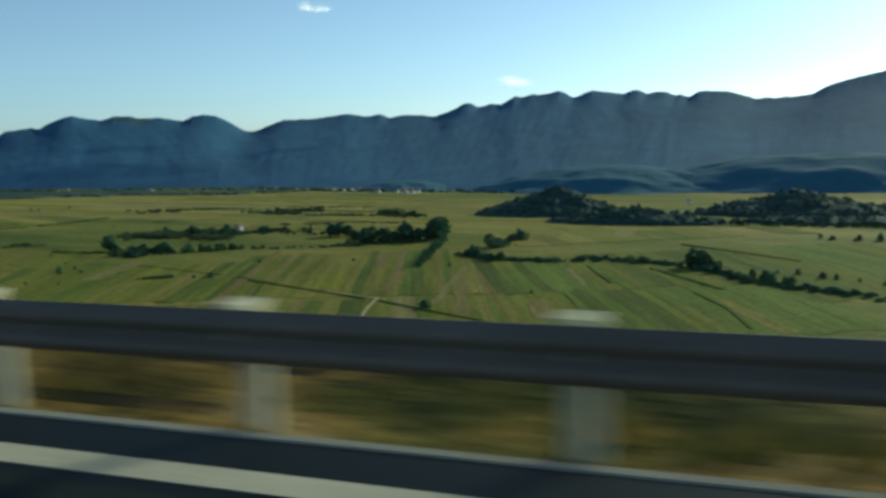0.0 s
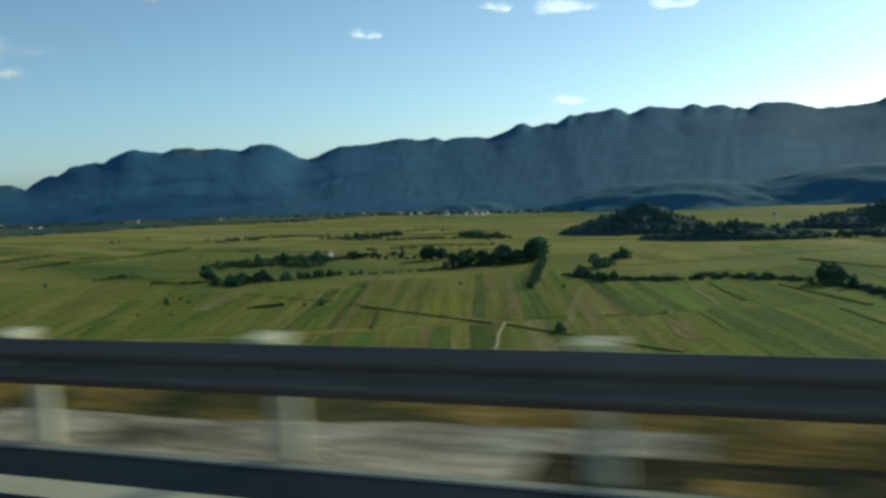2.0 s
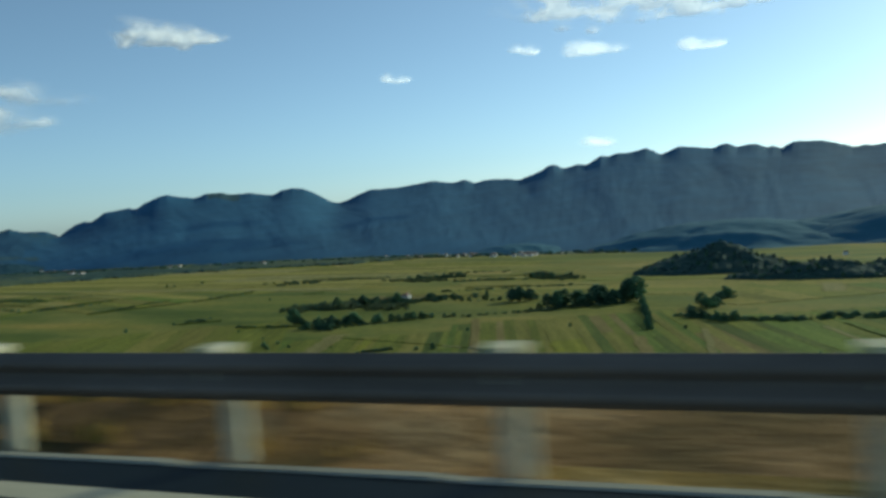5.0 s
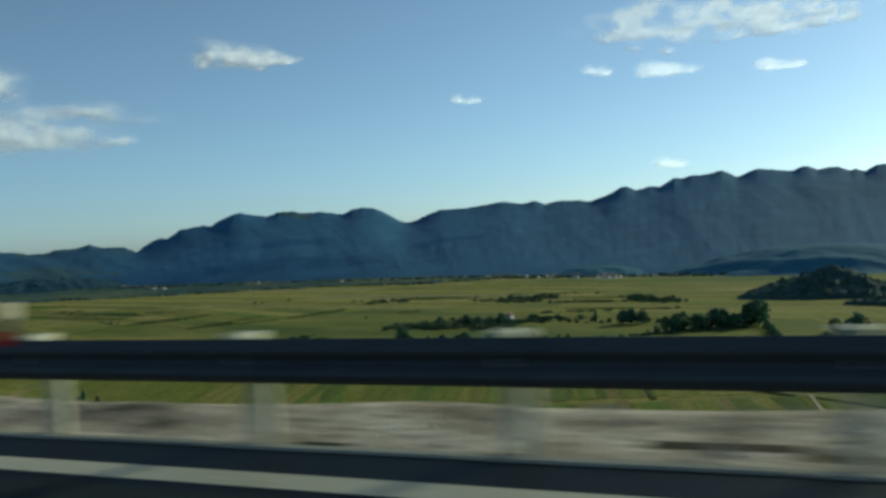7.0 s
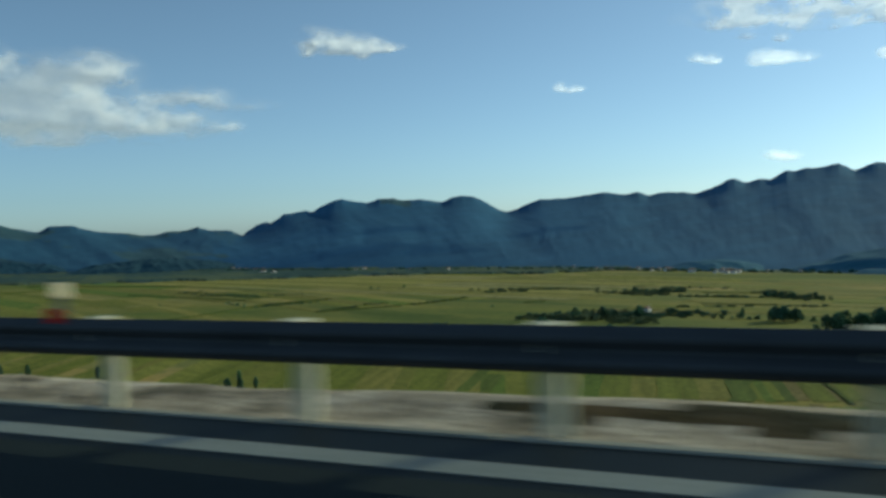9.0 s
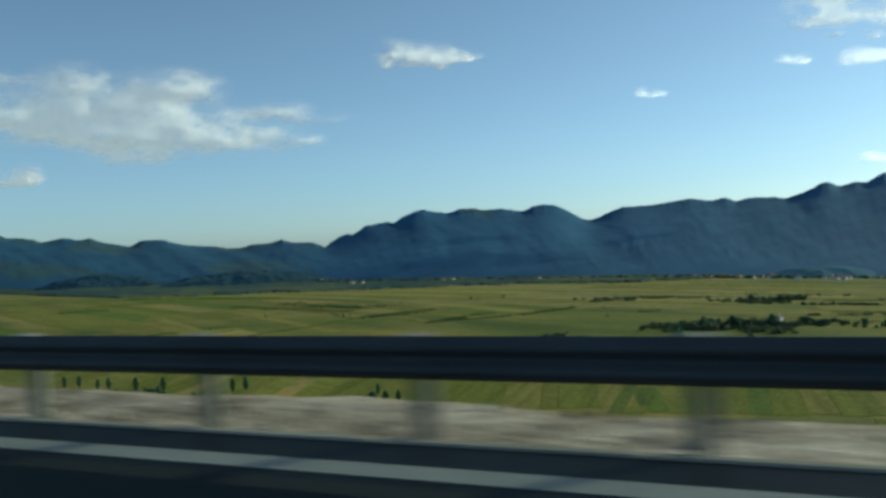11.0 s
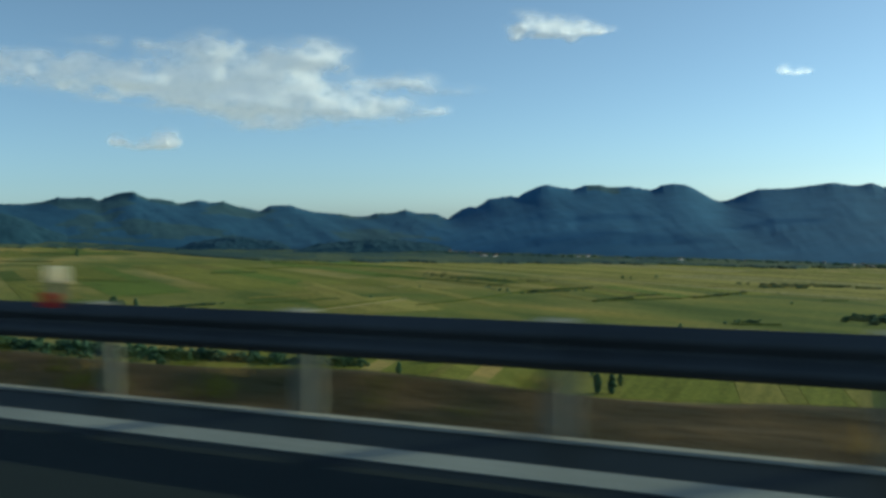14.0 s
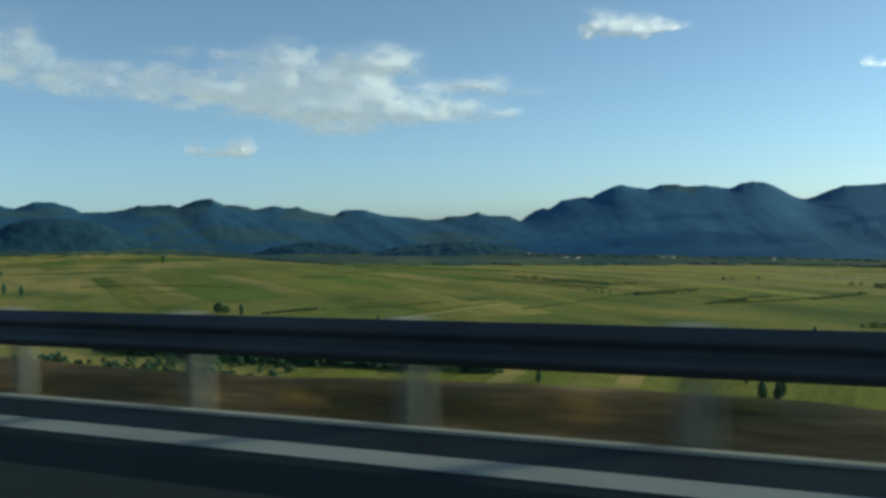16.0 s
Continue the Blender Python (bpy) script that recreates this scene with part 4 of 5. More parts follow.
# far hedges
row(("bush",), (-700, 1180), (-620, 1220), 26, 8, 10, 1.5, far=True)
row(MIX, (-490, 1130), (-410, 1100), 14, 9, 6, far=True)
row(("bush",), (-60, 1010), (140, 980), 34, 8, 8, far=True)
row(MIX, (60, 860), (160, 830), 8, 8, 6)
scrub([(-903, 1179), (-820, 1253)], 10, 0.4, 4)
scrub([(-898, 1126), (-853, 1162)], 5, 0.4, 4, 1)
scrub([(-960, 1165), (-855, 1212), (-760, 1225)], 7, 0.3, 4)
scrub([(-724, 1165), (-626, 1129)], 12, 0.5, 5)
scrub([(-605, 1114), (-495, 1120)], 3, 0.4, 4, 1)
scrub([(-523, 1234), (-440, 1088)], 12, 0.4, 6)
scrub([(-548, 950), (-459, 974), (-400, 1000)], 2, 0.3, 3, 1)
scrub([(-643, 785), (-587, 850), (-552, 860)], 16, 0.5, 5)
scrub([(-721, 1319), (-582, 1303)], 10, 0.2, 4)
scrub([(-1475, 1042), (-1341, 972), (-1219, 966), (-1190, 1030)], 20, 0.8, 2.2)
scrub([(-1340, 975), (-1219, 966)], 5, 0.3, 3, 1)
scrub([(-1084, 848), (-1077, 899), (-1055, 939)], 3, 0.4, 3)
scrub([(-939, 786), (-937, 840), (-932, 907)], 3, 0.4, 3)
scrub([(-877, 900), (-872, 946), (-873, 1024)], 3, 0.3, 3)
scrub([(-734, 702), (-709, 722)], 5, 0.5, 3, 1)
scrub([(-1278, 418), (-1276, 453), (-1270, 491)], 3, 0.8, 3, 1)
scrub([(-2521, 1251), (-2346, 1439)], 14, 0.25, 5)
scrub([(-1073, 812), (-1039, 896)], 2, 0.3, 3, 1)
# single bushes
for kx, ky, kh in ((-181, 478, 8), (-523, 552, 6), (-508, 560, 3.5), (-383, 555, 5), (-395, 552, 4), (-420, 545, 3), (-1153, 1165, 6), (-1140, 1168, 5),
                   (-1130, 1230, 6), (-310, 655, 4), (-130, 540, 3), (-470, 560, 2.5), (-615, 640, 3), (-760, 900, 4), (-748, 641, 5), (-860, 980, 4),
                   (-1118, 462, 6), (-1180, 650, 4), (-1250, 800, 4), (-70, 1080, 6), (-560, 600, 3), (-220, 640, 4), (-387, 563, 5), (-534, 564, 6), (-529, 576, 4), (-511, 505, 3), (-483, 508, 3), (-390, 638, 4)):
    plant("bush", kx, ky, kh)
scrub([(-435, 540), (-412, 554)], 2, 0.9, 3, 1)
scrub([(-643, 790), (-575, 830)], 14, 0.8, 5)
# dense thicket below the road
for kk in range(26):
    ff = kk / 25
    for jj in range(6):
        gg = (jj + PLANT.uniform(0.1, 0.9)) / 6
        near_edge, far_edge = Vector((-1040 + 165 * ff, 70 + 140 * ff)), Vector((-1150 + 185 * ff, 112 + 150 * ff))
        spot = near_edge.lerp(far_edge, gg)
        if PLANT.random() < 1.1 - 0.55 * ff:
            plant_far(PLANT.choice(MIX), spot.x + PLANT.uniform(-5, 5), spot.y + PLANT.uniform(-5, 5), PLANT.uniform(4.5, 10), PLANT.uniform(1.0, 1.5))
# trees nearest below the slope
for kx, ky, kh in ((-1331, 391, 14), (-1342, 394, 11), (-1322, 396, 10)):
    plant("broad", kx, ky, kh, 1.2)
for kx, ky, kh in ((-936, 328, 9), (-925, 334, 9), (-900, 335, 8), (-890, 338, 9), (-863, 344, 10), (-840, 352, 10), (-785, 372, 9), (-778, 378, 10),
                   (-672, 402, 8), (-640, 362, 12), (-633, 366, 12), (-767, 325, 9), (-642, 388, 8), (-956, 255, 7), (-1290, 398, 13), (-1833, 312, 18), (-1925, 310, 18), (-1870, 320, 10), (-2764, 930, 22), (-2494, 446, 14)):
    plant("poplar", kx, ky, kh, 1.5)
row(("bush",), (-930, 268), (-815, 330), 60, 8, 6, 1.3, far=True)
row(("bush",), (-1140, 190), (-930, 268), 80, 9, 9, 1.4, far=True)
row(("bush",), (-1180, 860), (-1090, 812), 9, 4, 5)
row(("bush",), (-2700, 1890), (-1500, 1920), 200, 8, 34, 1.8, far=True)
row(("bush",), (-1500, 1920), (-300, 1930), 240, 8, 34, 1.7, far=True)


def build_hill_trees():
    """Crowns all over the wooded hills, past counting."""
    rng = np.random.RandomState(12)
    shapes = []
    for crown in FAR_CROWNS["broad"]:
        co = np.empty(len(crown.vertices) * 3)
        crown.vertices.foreach_get("co", co)
        shapes.append((co.reshape(-1, 3), np.array([tuple(p.vertices) for p in crown.polygons])))
    verts, faces, mats, n = [], [], [], 0
    for x, y, z in HILL_TREES:
        co, fs = shapes[rng.randint(3)]
        a, k = rng.uniform(0, 6.28), rng.uniform(0.42, 0.8)
        c, s = math.cos(a), math.sin(a)
        p = np.stack([(co[:, 0] * c - co[:, 1] * s) * k * 1.15 + x + rng.uniform(-3, 3), (co[:, 0] * s + co[:, 1] * c) * k * 1.15 + y + rng.uniform(-3, 3), co[:, 2] * k * 0.9 + z - 3.0], -1)
        verts.append(p)
        faces.append(fs + n)
        mats.append(np.full(len(fs), rng.randint(2)))
        n += len(p)
    me = mesh_from("hill_trees", np.concatenate(verts), np.concatenate(faces).tolist(), [HAZY_WOODS, HAZY_LEAF_DARK], False, np.concatenate(mats))
    return tagged(new("hill_trees", me), "dark green trees covering the low hills", "trees", kind="stuff")


build_hill_trees()
me = mesh_from("far_hedges", FAR_VERTS, FAR_FACES, [HAZY_LEAF, HAZY_LEAF_DARK, SCRUB], False, FAR_MATS)
tagged(new("far_hedges", me), "dark green hedges and scrub across the far fields", "hedges", kind="stuff")


# ---- fields ----
def field(x, y, turn, w, l, crop, lift=0.25, skew=0.0):
    """A strip of crop with a body and a slightly uneven edge, lying on the valley floor."""
    rng = PLANT
    n = 7
    c, s = math.cos(radians(turn)), math.sin(radians(turn))
    verts, faces = [], []
    for k in range(n):
        v = -l / 2 + l * k / (n - 1)
        for u in (-w / 2 + rng.uniform(-0.4, 0.4), w / 2 + rng.uniform(-0.4, 0.4)):
            uu = u + skew * v
            px, py = x + uu * c - v * s, y + uu * s + v * c
            z = float(valley(px, py))
            verts += [(px, py, z + 0.2 + lift * 0.15), (px, py, z - 1.0)]
    for k in range(n - 1):
        a = 4 * k
        faces += [(a, a + 4, a + 6, a + 2), (a + 1, a + 5, a + 4, a), (a + 2, a + 6, a + 7, a + 3)]
    faces += [(0, 2, 3, 1), (4 * n - 4, 4 * n - 3, 4 * n - 1, 4 * n - 2)]
    word = {"grass": "green grass", "lush": "lush green crop", "dry": "dry straw-coloured grass", "yellow": "yellow-green crop", "soil": "brown ploughed soil",
            "stubble": "pale cut stubble", "pale": "pale dry grass", "meadow": "mown green meadow", "dark": "dark green crop"}[crop]
    me = mesh_from("field", verts, faces, [CROPS[crop]], False)
    return tagged(new("field", me), "narrow field strip of " + word + " in the valley", "field", "field strips in the valley", "structure")


FIELDS = random.Random(21)
PICK = ["grass"] * 8 + ["lush"] * 5 + ["dry"] * 8 + ["yellow"] * 1 + ["soil"] * 6 + ["dark"] * 3 + ["stubble"]


def strips(ox, oy, turn, u0, u1, v0, v1, wmin, wmax, skip=0.1, split=0.3, pick=PICK):
    """Side by side strips in a grid at (ox, oy) turned by that many degrees: u across, v along."""
    c, s = math.cos(radians(turn)), math.sin(radians(turn))
    u = u0
    while u < u1:
        w = FIELDS.uniform(wmin, wmax)
        cuts = [v0 + FIELDS.uniform(-4, 4), v1 + FIELDS.uniform(-6, 6)]
        if FIELDS.random() < split:
            cuts.insert(1, v0 + (v1 - v0) * FIELDS.uniform(0.3, 0.7))
        for a, b in zip(cuts, cuts[1:]):
            if FIELDS.random() > skip:
                cu, cv = u + w / 2, (a + b) / 2
                field(ox + cu * c - cv * s, oy + cu * s + cv * c, turn, w - 0.15, b - a - 0.3, FIELDS.choice(pick), FIELDS.uniform(0, 0.35))
        u += w


# the track's foot is the origin; strips run away from the road
GREEN = ["grass"] * 8 + ["lush"] * 12 + ["dry"] * 1 + ["dark"] * 6
LAWN = ["grass"] * 10 + ["lush"] * 5 + ["dark"] * 3 + ["dry"] * 2 + ["stubble"]
strips(-224, 507, 20, -300, -125, 4, 180, 7, 18, 0.04, 0.22, LAWN)
strips(-224, 507, 20, -125, 70, 4, 222, 5, 14, 0.04, 0.3)
strips(-224, 507, 21, -330, -140, -150, -4, 7, 18, 0.04, 0.3, LAWN)
strips(-224, 507, 21, -140, 70, -150, -4, 5, 15, 0.04, 0.3)
strips(-224, 507, 24, 78, 250, -10, 160, 7, 20, 0.04, 0.15, GREEN)
strips(-224, 507, 27, 250, 420, -90, 150, 8, 24, 0.05, 0.15, GREEN)
strips(-224, 507, 24, 70, 252, -150, -10, 7, 20, 0.04, 0.15, GREEN)
WIDE = ["meadow"] * 7 + ["pale"] * 7 + ["dry"] * 5 + ["lush"] * 2
strips(-420, 1000, 80, -110, 150, -260, 160, 14, 40, 0.3, 0.3, WIDE)
strips(-600, 1380, 84, -170, 420, -500, 560, 25, 70, 0.3, 0.7, WIDE)
strips(-140, 890, 30, -110, 200, -80, 80, 12, 36, 0.2, 0.4, WIDE)
strips(-1150, 800, 66, -230, 380, -200, 300, 12, 45, 0.35, 0.6, WIDE + ["dry"] * 6 + ["dark"])
strips(-760, 440, 30, -260, 260, -140, 150, 8, 24, 0.15, 0.4, ["grass"] * 8 + ["meadow"] * 6 + ["dry"] * 4 + ["dark"])
strips(-1750, 760, 75, -330, 500, -350, 400, 25, 80, 0.35, 0.6, ["meadow"] * 8 + ["grass"] * 5 + ["dark"] * 4 + ["lush"] * 3 + ["dry"] * 3)


strips(-1250, 1440, 80, -330, 320, -600, 640, 30, 90, 0.08, 0.7, ["pale"] * 7 + ["dry"] * 5 + ["stubble"] * 3 + ["meadow"] * 3 + ["yellow"])
strips(-3250, 900, 75, -260, 330, -380, 330, 40, 120, 0.1, 0.6, ["dark"] * 4 + ["grass"] * 3 + ["meadow"] * 3 + ["lush"] * 2)


def ribbon(name, pts, width, mat, label, category, lift):
    verts, faces = [], []
    pts = [Vector(p) for p in pts]
    fine = []
    for a, b in zip(pts, pts[1:]):
        fine += [a.lerp(b, k / 8) for k in range(8)]
    fine.append(pts[-1])
    for i, p in enumerate(fine):
        d = (fine[min(i + 1, len(fine) - 1)] - fine[max(i - 1, 0)]).normalized()
        nrm = Vector((-d.y, d.x))
        j = 0.35 * width * (noise.noise((p.x * 0.07, p.y * 0.07, 1.0)))
        for sgn in (-1, 1):
            q = p + nrm * (sgn * width / 2 + j)
            z = float(valley(q.x, q.y))
            verts += [(q.x, q.y, z + lift), (q.x, q.y, z - 1)]
    for i in range(len(fine) - 1):
        a = 4 * i
        faces += [(a, a + 4, a + 6, a + 2), (a + 1, a + 5, a + 4, a), (a + 2, a + 6, a + 7, a + 3)]
    return tagged(new(name, mesh_from(name, verts, faces, [mat], False)), label, category, kind="structure")


ribbon("dirt_track", [(-268, 519), (-226, 503), (-214, 498)], 1.3, TRACK, "narrow pale dirt track between field strips", "track", 0.52)
ribbon("dirt_track_end", [(-382, 569), (-364, 562)], 2.0, TRACK, "short bare piece of pale dirt track", "track", 0.52)
ribbon("field_edge", [(-490, 604), (-373, 566), (-318, 541)], 0.7, CROPS["dark"], "thin dark line of weeds between fields", "track", 0.6)
ribbon("dirt_track_branch", [(-222, 503), (-215, 470), (-206, 440), (-196, 395)], 1.7, TRACK, "pale dirt track branching between fields", "track", 0.55)
ribbon("ditch_hedge", [(-345, 548), (-318, 538), (-230, 500)], 1.6, CROPS["dark"], "dark weedy ditch beside the track", "ditch", 0.9)
ribbon("ditch_hedge", [(-218, 495), (-182, 475), (-107, 435)], 1.6, CROPS["dark"], "dark weedy ditch beside the track", "ditch", 0.9)
ribbon("ditch_hedge", [(-1069, 625), (-1068, 728), (-1090, 838), (-1066, 960)], 5.0, CROPS["dark"], "dark overgrown ditch across the meadow", "ditch", 0.9)
ribbon("ditch_hedge", [(-1146, 662), (-1138, 534), (-1118, 460)], 4.0, CROPS["dark"], "dark overgrown ditch across the meadow", "ditch", 0.9)
ribbon("gravel_track", [(-1113, 415), (-1114, 445), (-1117, 537), (-1130, 665)], 2.6, TRACK, "pale gravel track across the meadow", "track", 0.5)
ribbon("ditch_hedge", [(-114, 659), (-100, 622), (-85, 583)], 2.2, CROPS["dark"], "dark weedy ditch between fields", "ditch", 0.9)
ribbon("ditch_hedge", [(-67, 653), (-38, 609), (-13, 572)], 2.2, CROPS["dark"], "dark weedy ditch between fields", "ditch", 0.9)


ribbon("ditch_hedge", [(-1956, 440), (-1884, 534), (-1677, 599)], 9.0, CROPS["dark"], "dark overgrown ditch across the meadow", "ditch", 1.0)
ribbon("ditch_hedge", [(-2816, 621), (-2514, 768)], 9.0, CROPS["dark"], "dark overgrown ditch across the meadow", "ditch", 1.0)
ribbon("ditch_hedge", [(-3478, 930), (-2984, 1010)], 9.0, CROPS["dark"], "dark overgrown ditch across the meadow", "ditch", 1.0)
ribbon("ditch_hedge", [(-1507, 943), (-1173, 898)], 9.0, CROPS["dark"], "dark overgrown ditch across the meadow", "ditch", 1.0)
ribbon("ditch_hedge", [(-2069, 1099), (-1630, 1166)], 9.0, CROPS["dark"], "dark overgrown ditch across the meadow", "ditch", 1.0)
ribbon("ditch_hedge", [(-1853, 869), (-1840, 939), (-1843, 1056)], 9.0, CROPS["dark"], "dark overgrown ditch across the meadow", "ditch", 1.0)
ribbon("ditch_hedge", [(-1084, 848), (-1077, 899), (-1055, 939)], 5.0, CROPS["dark"], "dark overgrown ditch across the meadow", "ditch", 1.0)
ribbon("ditch_hedge", [(-939, 786), (-937, 840), (-932, 907)], 5.0, CROPS["dark"], "dark overgrown ditch across the meadow", "ditch", 1.0)
ribbon("ditch_hedge", [(-877, 900), (-872, 946), (-873, 1024)], 5.0, CROPS["dark"], "dark overgrown ditch across the meadow", "ditch", 1.0)
ribbon("ditch_hedge", [(-1340, 975), (-1219, 966)], 6.0, CROPS["dark"], "dark overgrown ditch across the meadow", "ditch", 1.0)
ribbon("village_gardens", [(-2700, 1905), (-2000, 1930), (-1200, 1945), (-300, 1945)], 95.0, GARDENS, "dark tree-grown garden land round the village", "gardens", 0.45)
ribbon("stubble_strip", [(-1984, 502), (-1974, 559), (-1964, 619)], 7.0, CROPS["stubble"], "pale strip of cut stubble across the meadow", "field", 0.5)
ribbon("stubble_strip", [(-1942, 745), (-1899, 819)], 7.0, CROPS["stubble"], "pale strip of cut stubble across the meadow", "field", 0.5)



ribbon("field_strip", [(-1749, 439), (-1708, 485), (-1672, 535)], 22.0, CROPS["dark"], "dark green strip of rough grass across the meadow", "field", 0.50)
ribbon("field_strip", [(-2545, 487), (-2452, 594), (-2364, 706)], 40.0, CROPS["dark"], "dark green strip of rough grass across the meadow", "field", 0.52)
ribbon("field_strip", [(-3126, 810), (-3016, 880), (-2912, 953)], 30.0, CROPS["dark"], "dark green strip of rough grass across the meadow", "field", 0.54)
ribbon("field_strip", [(-1926, 485), (-1898, 534), (-1875, 587)], 12.0, CROPS["pale"], "pale strip of cut grass across the meadow", "field", 0.56)
ribbon("field_strip", [(-1852, 708), (-1842, 744), (-1839, 784)], 14.0, CROPS["pale"], "pale strip of cut grass across the meadow", "field", 0.58)
ribbon("field_strip", [(-1302, 551), (-1288, 592), (-1280, 638)], 12.0, CROPS["pale"], "pale strip of cut grass across the meadow", "field", 0.60)
ribbon("field_strip", [(-1283, 766), (-1277, 778), (-1277, 793)], 16.0, CROPS["stubble"], "pale strip of cut grass across the meadow", "field", 0.62)
ribbon("field_strip", [(-937, 779), (-936, 850), (-941, 924)], 5.0, CROPS["dark"], "dark green strip of rough grass across the meadow", "field", 0.64)
ribbon("field_strip", [(-1073, 835), (-1065, 883), (-1064, 934)], 8.0, CROPS["dark"], "dark green strip of rough grass across the meadow", "field", 0.66)
ribbon("field_strip", [(-1242, 400), (-1240, 427), (-1245, 459)], 4.0, CROPS["dark"], "dark green strip of rough grass across the meadow", "field", 0.68)
ribbon("field_strip", [(-1249, 515), (-1226, 567), (-1210, 622)], 14.0, CROPS["dark"], "dark green strip of rough grass across the meadow", "field", 0.70)
ribbon("field_strip", [(-1788, 778), (-1768, 814), (-1753, 855)], 40.0, CROPS["dark"], "dark green strip of rough grass across the meadow", "field", 0.72)
ribbon("field_strip", [(-885, 906), (-878, 917), (-877, 932)], 6.0, CROPS["dark"], "dark green strip of rough grass across the meadow", "field", 0.74)
ribbon("field_strip", [(-972, 1088), (-949, 1095), (-932, 1107)], 10.0, CROPS["pale"], "pale strip of cut grass across the meadow", "field", 0.76)
ribbon("field_strip", [(-954, 892), (-938, 902), (-929, 915)], 6.0, CROPS["dark"], "dark green strip of rough grass across the meadow", "field", 0.78)
ribbon("field_strip", [(-752, 967), (-741, 976), (-736, 990)], 8.0, CROPS["dark"], "dark green strip of rough grass across the meadow", "field", 0.80)
ribbon("field_strip", [(-539, 1149), (-512, 1139), (-492, 1133)], 22.0, CROPS["pale"], "pale strip of cut grass across the meadow", "field", 0.82)
ribbon("field_strip", [(-595, 1201), (-549, 1203), (-508, 1210)], 5.0, CROPS["dark"], "dark green strip of rough grass across the meadow", "field", 0.84)
ribbon("field_strip", [(-535, 997), (-491, 1001), (-453, 1008)], 4.0, CROPS["dark"], "dark green strip of rough grass across the meadow", "field", 0.86)


def plot(pts, width, crop, label, lift=0.45):
    return ribbon("field_plot", pts, width, CROPS[crop], label, "field", lift)


plot([(-470, 527), (-483, 569), (-496, 619)], 16.0, "stubble", "pale cut stubble plot among green fields")
plot([(-437, 536), (-456, 597)], 7.0, "yellow", "light yellow-green strip of crop")
plot([(-352, 462), (-377, 553)], 13.0, "dark", "dark green strip of tall crop")
plot([(-354, 561), (-380, 630), (-407, 699)], 6.0, "soil", "bare brown strip of ploughed soil")
plot([(-270, 526), (-297, 590)], 22.0, "yellow", "bright yellow-green plot of crop")
plot([(-226, 524), (-247, 606)], 9.0, "soil", "bare brown strip of ploughed soil")
plot([(-179, 490), (-207, 636)], 5.0, "stubble", "pale straw-coloured strip of stubble")
plot([(-127, 645), (-101, 571)], 4.0, "stubble", "pale straw-coloured strip of stubble")
plot([(-121, 514), (-106, 465)], 12.0, "soil", "bare brown plot of ploughed soil")
plot([(-616, 878), (-539, 872)], 50.0, "soil", "brownish fallow plot beside the thicket")
plot([(-116, 855), (-121, 940)], 20.0, "stubble", "pale plot of cut stubble below the hill")
plot([(-301, 477), (-326, 538)], 2.5, "dark", "dark furrow between strips", 0.8)
plot([(-110, 544), (-88, 487)], 1.2, "dark", "dark furrow between strips", 0.5)
plot([(-30, 560), (-9, 512), (4, 462)], 2.2, "dark", "dark weedy ditch between fields", 0.7)
plot([(-54, 798), (-7, 752), (39, 705)], 2.5, "dark", "dark weedy ditch between fields", 0.9)
plot([(-936, 791), (-886, 883)], 4.0, "dark", "dark weedy ditch across the meadow", 0.9)
plot([(-724, 689), (-688, 710)], 5.0, "dark", "dark weedy ditch across the meadow", 0.9)
plot([(-624, 660), (-568, 670)], 3.0, "dark", "dark weedy ditch across the meadow", 0.9)


# ---- village ----
def house_meshes(w, l, h, rise):
    bm = bmesh.new()
    box(bm, -w / 2, -l / 2, -1.5, w / 2, l / 2, h)
    wall = done("wall", bm, WALL_WHITE)
    bm = bmesh.new()
    e = 0.5
    vs = [bm.verts.new(v) for v in ((-w / 2 - e, -l / 2 - e, h - 0.1), (w / 2 + e, -l / 2 - e, h - 0.1), (0, -l / 2 - e, h + rise),
                                     (-w / 2 - e, l / 2 + e, h - 0.1), (w / 2 + e, l / 2 + e, h - 0.1), (0, l / 2 + e, h + rise))]
    for f in ((0, 1, 2), (3, 5, 4), (0, 2, 5, 3), (1, 4, 5, 2), (0, 3, 4, 1)):
        bm.faces.new([vs[i] for i in f])
    roof = done("roof", bm, ROOF_RED)
    bm = bmesh.new()
    box(bm, w * 0.2, l * 0.2, h, w * 0.2 + 0.7, l * 0.2 + 0.7, h + rise + 0.8)
    chimney = done("chimney", bm, WALL_WHITE)
    bm = bmesh.new()
    box(bm, -0.6, -0.05, 0, 0.6, 0.05, 1.3)
    window = done("window", bm, GLASS_DARK)
    return wall, roof, chimney, window, (w, l, h)


HOUSES = [house_meshes(8.5, 11, 5.6, 2.8), house_meshes(9, 9.5, 6.4, 3.0), house_meshes(7.5, 14, 4.4, 2.4)]


def house(x, y, turn, kind, size):
    wall, roof, chimney, window, (w, l, h) = HOUSES[kind]
    ob = tagged(new("house"), "small white village house with a clay tile roof", "house", "houses of the village")
    ob.matrix_basis = pose(x, y, float(valley(x, y)), 0, 0, turn) @ Matrix.Scale(size, 4)
    part("wall", wall, ob)
    r = part("roof", roof, ob, label="reddish clay tile roof")
    part("chimney", chimney, r)
    for k in (-0.25, 0.25):
        part("window", window, ob, pose(k * w, -l / 2 - 0.03, h * 0.5))


VILLAGE = random.Random(5)
